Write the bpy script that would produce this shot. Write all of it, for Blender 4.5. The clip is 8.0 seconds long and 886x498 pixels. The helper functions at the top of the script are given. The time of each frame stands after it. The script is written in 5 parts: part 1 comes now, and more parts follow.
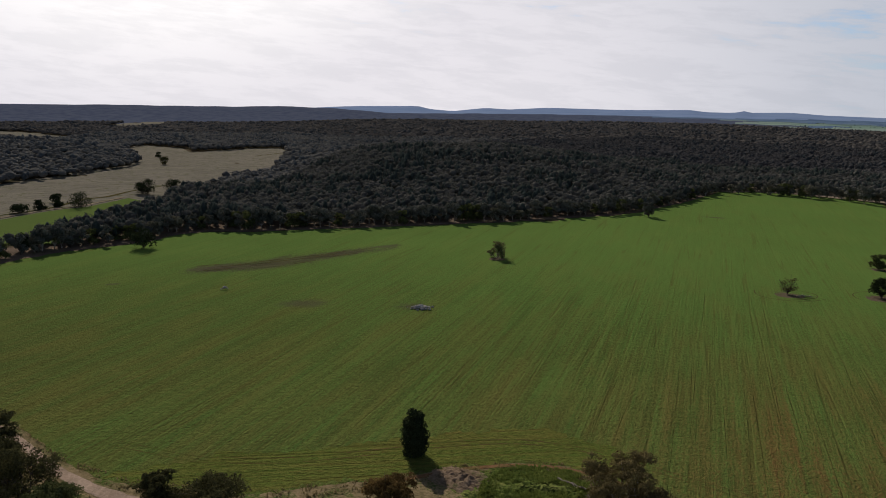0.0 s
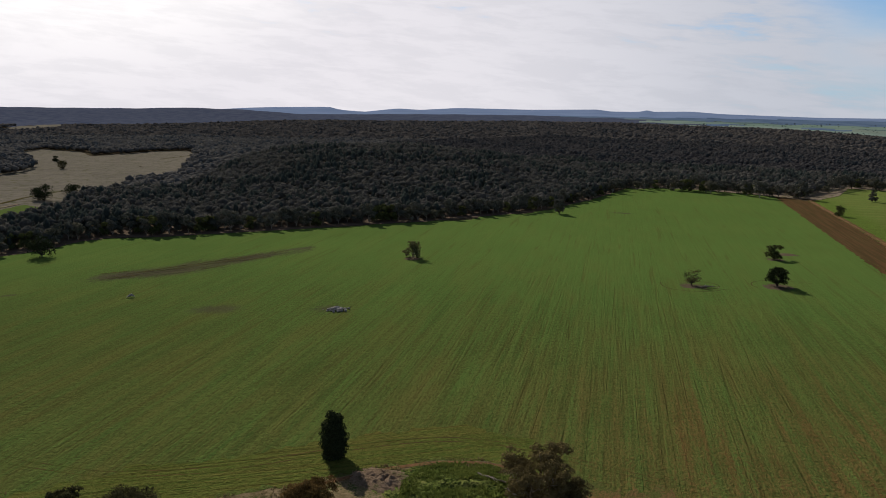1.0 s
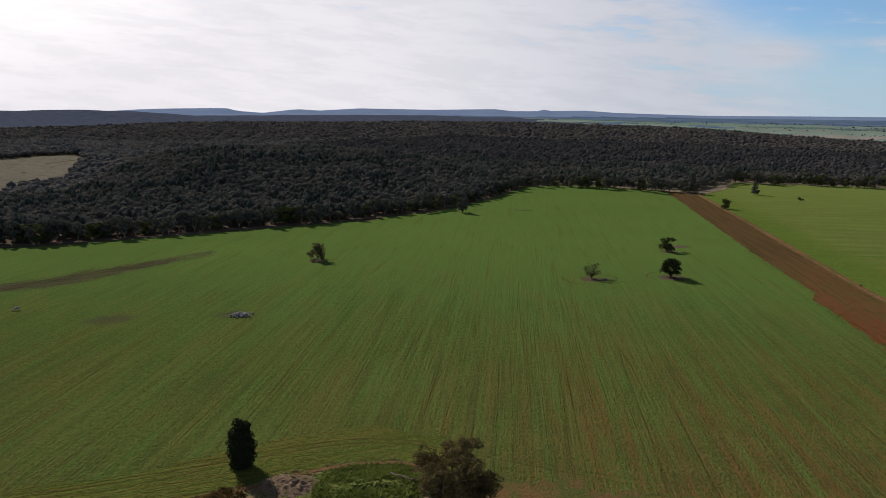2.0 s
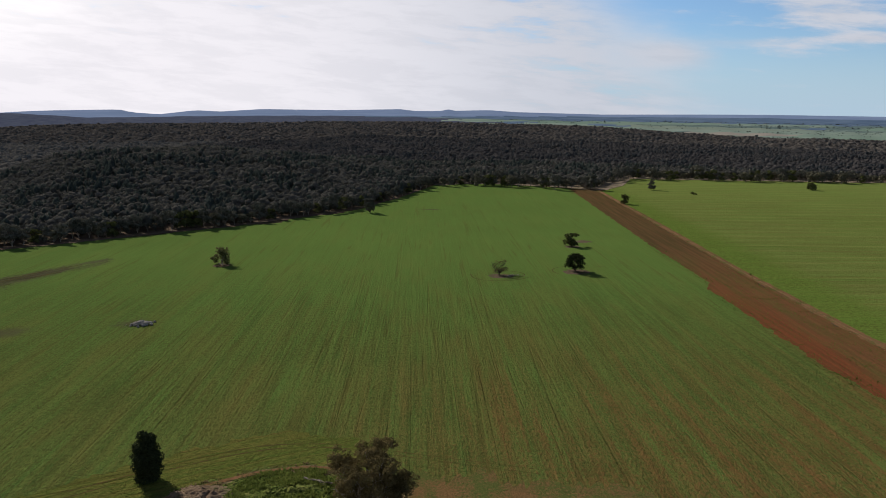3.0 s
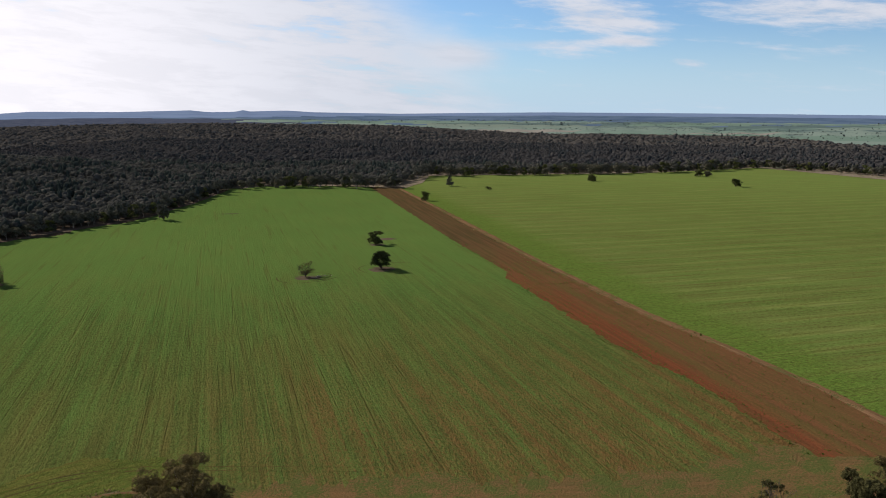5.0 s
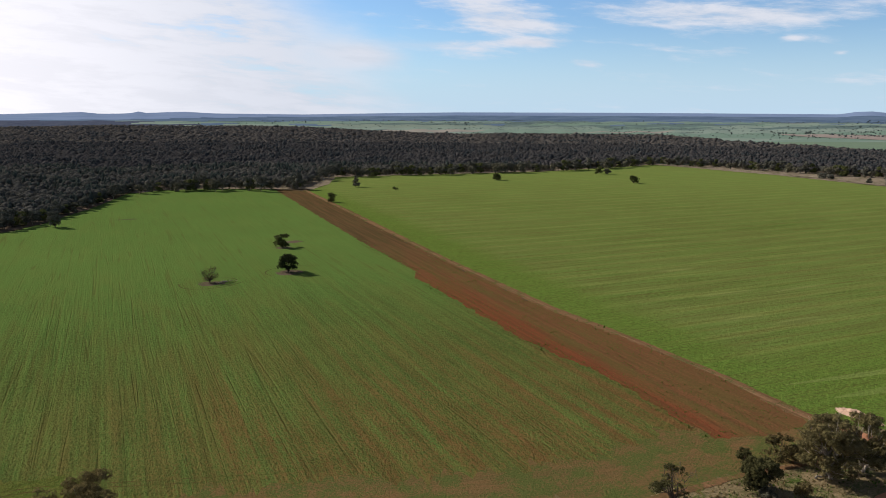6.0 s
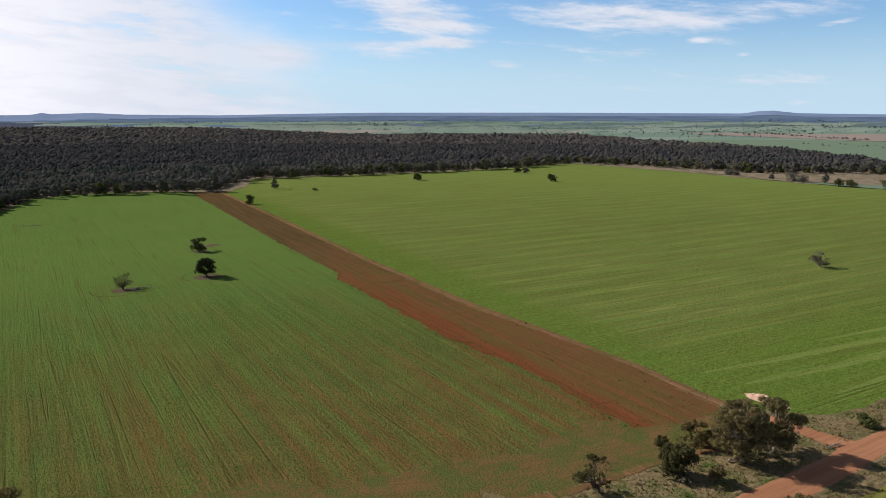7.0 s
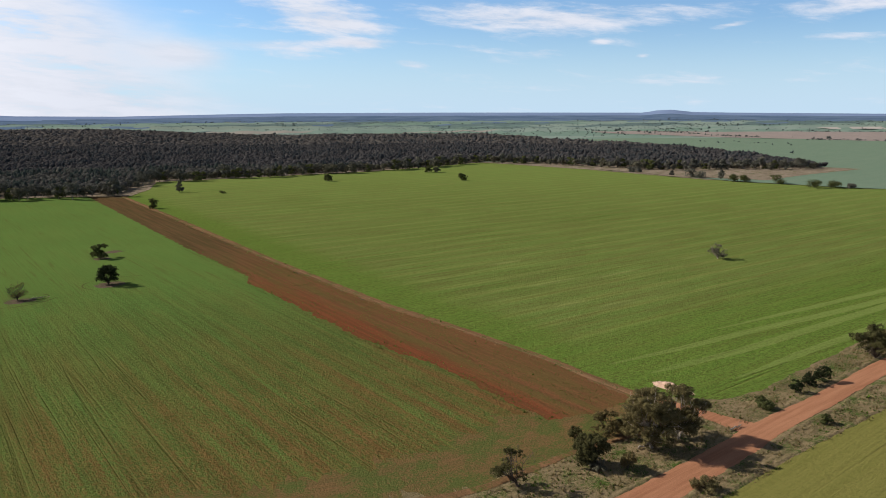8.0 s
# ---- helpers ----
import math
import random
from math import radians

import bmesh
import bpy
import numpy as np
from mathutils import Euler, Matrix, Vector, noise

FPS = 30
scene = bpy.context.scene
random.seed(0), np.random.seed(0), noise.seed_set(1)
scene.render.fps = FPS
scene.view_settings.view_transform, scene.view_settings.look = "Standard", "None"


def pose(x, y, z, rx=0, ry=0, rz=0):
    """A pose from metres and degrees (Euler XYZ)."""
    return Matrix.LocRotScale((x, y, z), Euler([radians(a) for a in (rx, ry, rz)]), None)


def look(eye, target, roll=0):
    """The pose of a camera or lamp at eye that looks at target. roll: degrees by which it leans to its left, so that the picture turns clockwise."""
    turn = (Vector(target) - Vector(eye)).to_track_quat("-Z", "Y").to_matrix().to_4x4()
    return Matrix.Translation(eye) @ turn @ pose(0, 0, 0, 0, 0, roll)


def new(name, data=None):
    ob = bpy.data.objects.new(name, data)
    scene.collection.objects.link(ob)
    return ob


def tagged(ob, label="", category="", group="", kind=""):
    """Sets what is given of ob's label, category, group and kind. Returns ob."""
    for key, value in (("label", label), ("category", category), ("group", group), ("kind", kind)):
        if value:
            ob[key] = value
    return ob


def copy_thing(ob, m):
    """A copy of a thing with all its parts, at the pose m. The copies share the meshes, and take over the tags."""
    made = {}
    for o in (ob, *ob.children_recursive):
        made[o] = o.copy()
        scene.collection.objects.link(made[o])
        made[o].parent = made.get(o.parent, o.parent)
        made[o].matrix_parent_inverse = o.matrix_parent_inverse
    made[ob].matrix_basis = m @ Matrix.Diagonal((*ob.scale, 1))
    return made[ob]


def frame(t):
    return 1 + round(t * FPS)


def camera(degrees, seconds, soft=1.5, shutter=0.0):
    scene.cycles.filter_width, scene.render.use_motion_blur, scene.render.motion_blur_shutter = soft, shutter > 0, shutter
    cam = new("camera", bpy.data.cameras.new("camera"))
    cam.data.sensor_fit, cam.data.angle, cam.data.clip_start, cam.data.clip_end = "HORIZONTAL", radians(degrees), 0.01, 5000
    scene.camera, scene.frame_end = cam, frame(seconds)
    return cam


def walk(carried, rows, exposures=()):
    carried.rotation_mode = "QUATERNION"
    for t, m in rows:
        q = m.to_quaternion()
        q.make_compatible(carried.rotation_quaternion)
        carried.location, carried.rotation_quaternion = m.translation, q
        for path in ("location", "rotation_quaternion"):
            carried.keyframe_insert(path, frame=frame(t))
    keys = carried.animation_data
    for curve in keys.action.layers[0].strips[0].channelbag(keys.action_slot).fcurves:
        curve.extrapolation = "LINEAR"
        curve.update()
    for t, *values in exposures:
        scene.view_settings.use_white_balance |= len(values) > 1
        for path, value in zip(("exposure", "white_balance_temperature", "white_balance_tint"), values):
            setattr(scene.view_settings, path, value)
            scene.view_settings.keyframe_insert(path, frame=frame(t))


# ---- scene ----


def aim(x, y, z, heading, pitch, lean):
    """A pose from a compass heading clockwise from +y, a pitch and a lean, in degrees."""
    h, p = radians(heading), radians(pitch)
    way = Vector((math.sin(h) * math.cos(p), math.cos(h) * math.cos(p), math.sin(p)))
    return look(Vector((x, y, z)), Vector((x, y, z)) + way * 100, lean)


PATH = [  # seconds, x, y, z, heading, pitch, lean
    (0.0, 0.00, -0.00, 75.00, 0.00, -10.73, 1.70),
    (0.5, 0.02, 0.03, 74.84, 2.79, -10.64, 1.66),
    (1.0, -0.02, 0.05, 74.69, 6.33, -10.52, 1.46),
    (1.5, -0.10, 0.06, 74.58, 9.98, -10.42, 1.30),
    (3.0, -0.52, -0.09, 74.37, 20.27, -10.22, 0.87),
    (3.5, -0.61, -0.18, 74.34, 23.85, -10.16, 0.73),
    (4.0, -0.71, -0.33, 74.33, 27.14, -10.11, 0.60),
    (4.5, -0.85, -0.52, 74.34, 30.92, -10.10, 0.47),
    (6.0, -1.28, -1.13, 74.44, 41.55, -10.04, 0.08),
    (6.5, -1.38, -1.21, 74.38, 44.46, -10.03, 0.00),
    (7.0, -1.45, -1.19, 74.30, 47.36, -10.02, -0.08),
    (7.5, -1.49, -1.13, 74.21, 50.56, -10.03, -0.19),
    (8.0, -1.52, -1.07, 74.12, 53.85, -10.03, -0.30),
]
EXPOSURES = [(0.0, -0.19), (1.5, -0.13), (3.5, 0.02), (4.5, 0.12), (6.5, 0.3), (8.0, 0.35)]
cam = camera(59.15, 8.0, soft=0.9)
walk(cam, [(row[0], aim(*row[1:])) for row in PATH], EXPOSURES)

# ---- sky and sun ----
SUN_HEADING, SUN_UP = -21.0, 31.0


def node(tree, kind, **given):
    n = tree.nodes.new(kind)
    for key, value in given.items():
        n.inputs[key].default_value = value
    return n


def wire(tree, a, b):
    tree.links.new(a, b)


def calc(tree, op, a, b=None, c=None, clamp=False):
    """A Math node; a, b and c are sockets or numbers."""
    n = tree.nodes.new("ShaderNodeMath")
    n.operation, n.use_clamp = op, clamp
    for i, v in enumerate((a, b, c)):
        if v is None:
            continue
        if isinstance(v, (int, float)):
            n.inputs[i].default_value = v
        else:
            tree.links.new(v, n.inputs[i])
    return n.outputs[0]


def vmath(tree, op, a, b=None):
    n = tree.nodes.new("ShaderNodeVectorMath")
    n.operation = op
    for i, v in enumerate((a, b)):
        if v is None:
            continue
        if isinstance(v, (tuple, list)):
            n.inputs[i].default_value = v
        else:
            tree.links.new(v, n.inputs[i])
    return n.outputs[0]


def step(tree, value, low, high):
    """Smooth step of a socket between low and high."""
    n = tree.nodes.new("ShaderNodeMapRange")
    n.interpolation_type = "SMOOTHSTEP"
    tree.links.new(value, n.inputs["Value"])
    n.inputs["From Min"].default_value, n.inputs["From Max"].default_value = low, high
    return n.outputs["Result"]


def mix(tree, factor, a, b, blend="MIX"):
    n = tree.nodes.new("ShaderNodeMix")
    n.data_type, n.blend_type = "RGBA", blend
    for slot, v in ((0, factor), (6, a), (7, b)):
        if isinstance(v, (int, float)):
            n.inputs[slot].default_value = v
        elif isinstance(v, tuple):
            n.inputs[slot].default_value = (*v, 1)
        else:
            tree.links.new(v, n.inputs[slot])
    return n.outputs[2]


def noise_of(tree, vector, scale=1.0, detail=4.0, rough=0.55):
    n = node(tree, "ShaderNodeTexNoise", Scale=scale, Detail=detail, Roughness=rough)
    if vector is not None:
        tree.links.new(vector, n.inputs["Vector"])
    return n.outputs["Fac"]


def scaled(tree, vector, sx, sy, sz=1.0, turn=0.0):
    """The vector turned about z by degrees, then scaled."""
    if turn:
        r = tree.nodes.new("ShaderNodeVectorRotate")
        r.rotation_type = "Z_AXIS"
        r.inputs["Angle"].default_value = radians(turn)
        tree.links.new(vector, r.inputs["Vector"])
        vector = r.outputs[0]
    return vmath(tree, "MULTIPLY", vector, (sx, sy, sz))


world = bpy.data.worlds.new("world")
scene.world = world
world.use_nodes = True
wt = world.node_tree
wt.nodes.clear()
coord = wt.nodes.new("ShaderNodeTexCoord").outputs["Generated"]
sky = wt.nodes.new("ShaderNodeTexSky")
sky.sky_type, sky.sun_disc = "NISHITA", False
sky.sun_elevation, sky.sun_rotation = radians(SUN_UP), radians(SUN_HEADING)
sky.altitude, sky.air_density, sky.dust_density, sky.ozone_density = 300.0, 1.0, 0.4, 2.0
wire(wt, vmath(wt, "NORMALIZE", vmath(wt, "ADD", coord, (0, 0, 0.022))), sky.inputs["Vector"])
sep = wt.nodes.new("ShaderNodeSeparateXYZ")
wire(wt, coord, sep.inputs[0])
lift = calc(wt, "ADD", calc(wt, "MAXIMUM", sep.outputs[2], 0.0), 0.07)
flat = wt.nodes.new("ShaderNodeCombineXYZ")
wire(wt, calc(wt, "DIVIDE", sep.outputs[0], lift), flat.inputs[0])
wire(wt, calc(wt, "DIVIDE", sep.outputs[1], lift), flat.inputs[1])
WISPS = [(45.2, 6.6, 5.2, 1.5, -0.22, 1.0), (48.1, 4.7, 3.6, 0.4, -0.03, 1.0), (59.4, 6.4, 7.0, 1.1, -0.05, 0.9), (65.7, 6.4, 5.0, 1.2, 0.0, 0.5), (51.6, 3.35, 1.7, 0.55, -0.1, 0.9), (65.0, 4.7, 0.9, 0.25, 0.0, 0.8),
         (67.9, 3.7, 0.6, 0.22, 0.0, 0.8), (73.9, 5.6, 2.0, 0.22, 0.12, 0.9), (81.0, 6.6, 4.5, 0.9, 0.12, 0.9), (79.5, 4.5, 5.0, 0.3, 0.02, 0.6), (69.0, 2.1, 3.2, 0.5, 0.0, 0.45), (61.0, 4.0, 2.2, 0.4, 0.0, 0.6), (41.7, 4.6, 3.6, 0.4, 0.0, 0.6), (36.3, 3.9, 3.5, 1.2, 0.0, 0.5)]
# thin cirrus, drawn out along the wind, thick towards the sun and broken away from it
warp_noise = node(wt, "ShaderNodeTexNoise", Scale=0.4, Detail=3.0)
wire(wt, flat.outputs[0], warp_noise.inputs["Vector"])
warp = vmath(wt, "ADD", flat.outputs[0], vmath(wt, "MULTIPLY", warp_noise.outputs["Color"], (1.6, 1.6, 0)))
patch = noise_of(wt, scaled(wt, warp, 0.20, 0.42, 1, -50), 1.0, 6.0, 0.58)
toward = calc(wt, "ADD", calc(wt, "MULTIPLY", sep.outputs[0], math.sin(radians(-14))), calc(wt, "MULTIPLY", sep.outputs[1], math.cos(radians(-14))))
heading = calc(wt, "MULTIPLY", calc(wt, "ARCTAN2", sep.outputs[0], sep.outputs[1]), 180 / math.pi)
up = calc(wt, "MULTIPLY", sep.outputs[2], 180 / math.pi)
drift = wt.nodes.new("ShaderNodeCombineXYZ")
wire(wt, calc(wt, "MULTIPLY", heading, 0.16), drift.inputs[0])
wire(wt, calc(wt, "ADD", calc(wt, "MULTIPLY", up, 0.85), calc(wt, "MULTIPLY", heading, 0.06)), drift.inputs[1])
curl = node(wt, "ShaderNodeTexNoise", Scale=0.7, Detail=3.0)
wire(wt, drift.outputs[0], curl.inputs["Vector"])
wisp = noise_of(wt, vmath(wt, "ADD", drift.outputs[0], vmath(wt, "MULTIPLY", curl.outputs["Color"], (0.4, 0.8, 0))), 1.0, 9.0, 0.64)
ragged = calc(wt, "MULTIPLY", calc(wt, "SUBTRACT", wisp, 0.5), 26.0)
cover = step(wt, calc(wt, "ADD", calc(wt, "ADD", heading, calc(wt, "MULTIPLY", up, 0.9)), ragged), 46.0, 32.0)
core = calc(wt, "MULTIPLY", step(wt, calc(wt, "ADD", heading, calc(wt, "MULTIPLY", up, 0.9)), 36.0, 18.0), step(wt, up, 24.0, 9.0))
cover = calc(wt, "MULTIPLY", cover, step(wt, up, 24.0, 9.0))
amount = calc(wt, "ADD", calc(wt, "MULTIPLY", calc(wt, "SUBTRACT", wisp, 0.5), 1.7), calc(wt, "MULTIPLY", calc(wt, "SUBTRACT", patch, 0.5), 0.7))
amount = calc(wt, "ADD", calc(wt, "ADD", amount, 0.30), calc(wt, "ADD", calc(wt, "MULTIPLY", cover, 0.55), calc(wt, "MULTIPLY", core, 0.3)))
# single wisps: heading, elevation, half length, half height, slope, thickness
for wh, we, wl, wd, ws, wk in WISPS:
    along = calc(wt, "SUBTRACT", heading, wh)
    off = calc(wt, "SUBTRACT", calc(wt, "SUBTRACT", up, we), calc(wt, "MULTIPLY", along, ws))
    far = calc(wt, "SQRT", calc(wt, "ADD", calc(wt, "POWER", calc(wt, "DIVIDE", along, wl), 2.0), calc(wt, "POWER", calc(wt, "DIVIDE", off, wd), 2.0)))
    amount = calc(wt, "ADD", amount, calc(wt, "MULTIPLY", step(wt, far, 1.4, 0.0), 0.55 * wk))
veil = step(wt, amount, 0.38, 0.95)
low = step(wt, sep.outputs[2], 0.115, -0.01)
glow = step(wt, toward, 0.70, 1.0)
clear = mix(wt, calc(wt, "MULTIPLY", low, 0.92), mix(wt, 1.0, sky.outputs[0], (0.92, 1.12, 1.36), "MULTIPLY"), mix(wt, glow, (5.3, 7.05, 8.8), (10.4, 10.6, 11.8)))
sun_way = Vector((math.sin(radians(SUN_HEADING)) * math.cos(radians(SUN_UP)), math.cos(radians(SUN_HEADING)) * math.cos(radians(SUN_UP)), math.sin(radians(SUN_UP))))
near_sun = wt.nodes.new("ShaderNodeVectorMath")
near_sun.operation = "DOT_PRODUCT"
wire(wt, coord, near_sun.inputs[0])
near_sun.inputs[1].default_value = sun_way
cloud_colour = mix(wt, step(wt, near_sun.outputs["Value"], 0.84, 0.95), mix(wt, glow, (7.3, 7.65, 8.6), (11.5, 11.1, 11.7)), (16.6, 16.1, 15.8))
shade = mix(wt, step(wt, wisp, 0.58, 0.40), cloud_colour, mix(wt, 0.10, cloud_colour, (3.0, 3.4, 4.2)))
back = node(wt, "ShaderNodeBackground", Strength=0.082)
high = calc(wt, "MULTIPLY", step(wt, up, 12.0, 32.0), 0.75)
far_side = calc(wt, "MULTIPLY", step(wt, toward, -0.15, -0.9), 0.4)
wire(wt, mix(wt, far_side, mix(wt, high, mix(wt, veil, clear, shade), (1.3, 1.4, 1.6)), (1.6, 2.0, 2.8)), back.inputs["Color"])
wire(wt, back.outputs[0], node(wt, "ShaderNodeOutputWorld").inputs["Surface"])

sun_data = bpy.data.lights.new("sun", "SUN")
sun_data.energy, sun_data.angle, sun_data.color = 5.0, radians(0.6), (1.0, 0.93, 0.82)
sun = new("sun", sun_data)
h, e = radians(SUN_HEADING), radians(SUN_UP)
sun.matrix_world = look((0, 0, 300), Vector((0, 0, 300)) - Vector((math.sin(h) * math.cos(e), math.cos(h) * math.cos(e), math.sin(e))) * 100)

# ---- materials ----


def material(name, rough=0.9, gloss=0.2):
    m = bpy.data.materials.new(name)
    m.use_nodes = True
    t = m.node_tree
    shader = t.nodes["Principled BSDF"]
    shader.inputs["Roughness"].default_value = rough
    shader.inputs["Specular IOR Level"].default_value = gloss
    return m, t, shader


def place_of(t):
    return t.nodes.new("ShaderNodeNewGeometry").outputs["Position"]


def relief(t, shader, height, strength=1.0, distance=0.3):
    b = node(t, "ShaderNodeBump", Distance=distance)
    if isinstance(strength, float):
        b.inputs["Strength"].default_value = strength
    else:
        wire(t, strength, b.inputs["Strength"])
    wire(t, height, b.inputs["Height"])
    wire(t, b.outputs[0], shader.inputs["Normal"])


def crop_material(name, turn, green, light, soil, bare, lumps=1.0, bare_end=None, patches=(), stripes=0.0, stripe_mix=1.0, worn=(0.048, 0.042, 0.026), fade=(210.0, 430.0, 0.72), borders=(), border_green=(0.098, 0.160, 0.027)):
    """A young crop in drilled rows over red soil. turn: the rows' compass heading; bare_end: (from, to) along the rows
    between which the soil shows more and more; patches: worn places (x, y, half length, half width, heading); stripes:
    spacing of paler passes; borders: edges (x, y, unit vector inwards, from, to) along which the crop stands greener;
    fade: from and to which distance, and how much, the tones pale and even out, painted in for haze."""
    m, t, s = material(name, 1.0, 0.0)
    p = place_of(t)
    across_along = scaled(t, p, 1, 1, 1, turn)
    lanes = noise_of(t, scaled(t, p, 1 / 0.8, 1 / 45, 1, turn), 1, 3, 0.65)
    clumps = noise_of(t, scaled(t, p, 1 / 0.62, 1 / 1.5, 1, turn), 1, 2, 0.6)
    bands = noise_of(t, scaled(t, p, 1 / 2.2, 1 / 120, 1, turn), 1, 4, 0.62)
    lines = noise_of(t, scaled(t, p, 1 / 5.5, 1 / 420, 1, turn), 1, 2, 0.5)
    broken = noise_of(t, scaled(t, p, 1 / 9, 1 / 45, 1, turn), 1, 3, 0.6)
    grain = noise_of(t, p, 1.6, 3, 0.75)
    sx = t.nodes.new("ShaderNodeSeparateXYZ")
    wire(t, across_along, sx.inputs[0])
    rows = calc(t, "ADD", calc(t, "MULTIPLY", lanes, 0.48), calc(t, "MULTIPLY", clumps, 0.52))
    thin = noise_of(t, scaled(t, p, 1 / 3.4, 1 / 80, 1, turn), 1, 4, 0.6)
    tufts = noise_of(t, p, 0.55, 4, 0.7)
    fields = noise_of(t, p, 0.014, 4, 0.6)
    mottle = noise_of(t, p, 0.085, 5, 0.62)
    rut = calc(t, "MULTIPLY", step(t, calc(t, "ABSOLUTE", calc(t, "SUBTRACT", lines, 0.5)), 0.014, 0.003), step(t, broken, 0.40, 0.56))
    cover = calc(t, "ADD", calc(t, "ADD", calc(t, "MULTIPLY", rows, 0.40), calc(t, "MULTIPLY", bands, 0.36)),
                 calc(t, "ADD", calc(t, "MULTIPLY", calc(t, "ADD", tufts, grain), 0.17), calc(t, "ADD", calc(t, "MULTIPLY", fields, 0.22), calc(t, "MULTIPLY", mottle, 0.14))))
    if bare_end:
        end = step(t, sx.outputs[1], bare_end[0], bare_end[1])
        side = step(t, sx.outputs[0], -70.0, 60.0)
        rim = step(t, calc(t, "ADD", sx.outputs[0], calc(t, "MULTIPLY", thin, 24.0)), 108.0, 142.0)
        worn_out = calc(t, "ADD", calc(t, "MULTIPLY", calc(t, "MULTIPLY", end, calc(t, "ADD", calc(t, "MULTIPLY", side, 0.7), 0.3)), step(t, thin, 0.40, 0.66)), calc(t, "MULTIPLY", calc(t, "MULTIPLY", rim, end), 0.35))
        cover = calc(t, "ADD", cover, calc(t, "MULTIPLY", worn_out, 0.18))
        cover = calc(t, "SUBTRACT", cover, calc(t, "MULTIPLY", step(t, sx.outputs[0], 10.0, -70.0), 0.13))
    dirt = calc(t, "MULTIPLY", step(t, cover, bare - 0.13, bare + 0.20), 0.72)
    leaf = mix(t, step(t, calc(t, "ADD", calc(t, "ADD", calc(t, "MULTIPLY", tufts, 0.35), calc(t, "MULTIPLY", grain, 0.25)), calc(t, "MULTIPLY", bands, 0.40)), 0.38, 0.62), green, light)
    leaf = mix(t, calc(t, "MULTIPLY", step(t, fields, 0.36, 0.66), 0.55), leaf, light)
    if stripes:
        pale = step(t, calc(t, "PINGPONG", calc(t, "ADD", calc(t, "DIVIDE", sx.outputs[0], stripes), calc(t, "MULTIPLY", broken, 0.25)), 0.5), 0.24, 0.06)
        leaf = mix(t, calc(t, "MULTIPLY", calc(t, "MULTIPLY", pale, stripe_mix), step(t, bands, 0.34, 0.52)), leaf, tuple(c * k for c, k in zip(light, (1.42, 1.18, 1.25))))
        brown = calc(t, "MULTIPLY", step(t, calc(t, "PINGPONG", calc(t, "ADD", calc(t, "DIVIDE", sx.outputs[0], stripes * 0.5), calc(t, "MULTIPLY", broken, 0.5)), 0.5), 0.16, 0.03), step(t, thin, 0.36, 0.60))
        leaf = mix(t, calc(t, "MULTIPLY", brown, 0.7), leaf, tuple(0.6 * g + 0.5 * k for g, k in zip(green, soil)))
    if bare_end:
        # leaf darkened towards the left: the backlit crop's shade painted into its colour
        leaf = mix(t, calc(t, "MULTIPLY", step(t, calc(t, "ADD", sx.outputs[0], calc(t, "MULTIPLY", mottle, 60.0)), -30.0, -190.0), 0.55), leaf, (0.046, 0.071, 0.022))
    if bare_end or patches:
        faded = noise_of(t, scaled(t, p, 1 / 11, 1 / 55, 1, turn), 1, 4, 0.6)
        leaf = mix(t, calc(t, "MULTIPLY", step(t, faded, 0.42, 0.66), 0.5), leaf, (0.116, 0.124, 0.034) if bare_end else (0.128, 0.138, 0.040))
    if borders:
        in_from = [calc(t, "ADD", calc(t, "ADD", calc(t, "MULTIPLY", gx, ux), calc(t, "MULTIPLY", gy, uy)), -(x * ux + y * uy) - far) for gx, gy in [plan_of(t, p)] for x, y, ux, uy, near, far in borders]
        soft = [step(t, calc(t, "ADD", d, calc(t, "MULTIPLY", calc(t, "SUBTRACT", mottle, 0.5), 26.0)), 0.0, near - far) for d, (x, y, ux, uy, near, far) in zip(in_from, borders)]
        rich = soft[0]
        for one in soft[1:]:
            rich = calc(t, "MAXIMUM", rich, one)
        leaf = mix(t, calc(t, "MULTIPLY", rich, 0.8), leaf, mix(t, step(t, calc(t, "ADD", calc(t, "MULTIPLY", tufts, 0.5), calc(t, "MULTIPLY", grain, 0.5)), 0.36, 0.64), tuple(k * 0.68 for k in border_green), tuple(k * 1.25 for k in border_green)))
    earth = mix(t, step(t, mottle, 0.3, 0.7), soil, tuple(c * 0.7 for c in soil))
    if bare_end:
        leaf = mix(t, calc(t, "MULTIPLY", calc(t, "MULTIPLY", end, calc(t, "ADD", calc(t, "MULTIPLY", side, 0.62), 0.38)), calc(t, "MULTIPLY", step(t, calc(t, "ADD", calc(t, "MULTIPLY", clumps, 0.5), calc(t, "MULTIPLY", thin, 0.5)), 0.36, 0.62), 0.72)), leaf, earth)
    c = mix(t, dirt, leaf, earth)
    gap = calc(t, "ADD", calc(t, "MULTIPLY", clumps, 0.44), calc(t, "ADD", calc(t, "MULTIPLY", grain, 0.2), calc(t, "MULTIPLY", lanes, 0.36)))
    # paler, evener crop with distance from the camera's foot: haze put into the colour
    away = step(t, node_length(t, p), fade[0], fade[1])
    c = mix(t, calc(t, "MULTIPLY", away, fade[2]), c, mix(t, step(t, calc(t, "ADD", calc(t, "MULTIPLY", fields, 0.5), calc(t, "MULTIPLY", bands, 0.5)), 0.4, 0.6), light, tuple(0.3 * g + 0.7 * e for g, e in zip(green, light))))
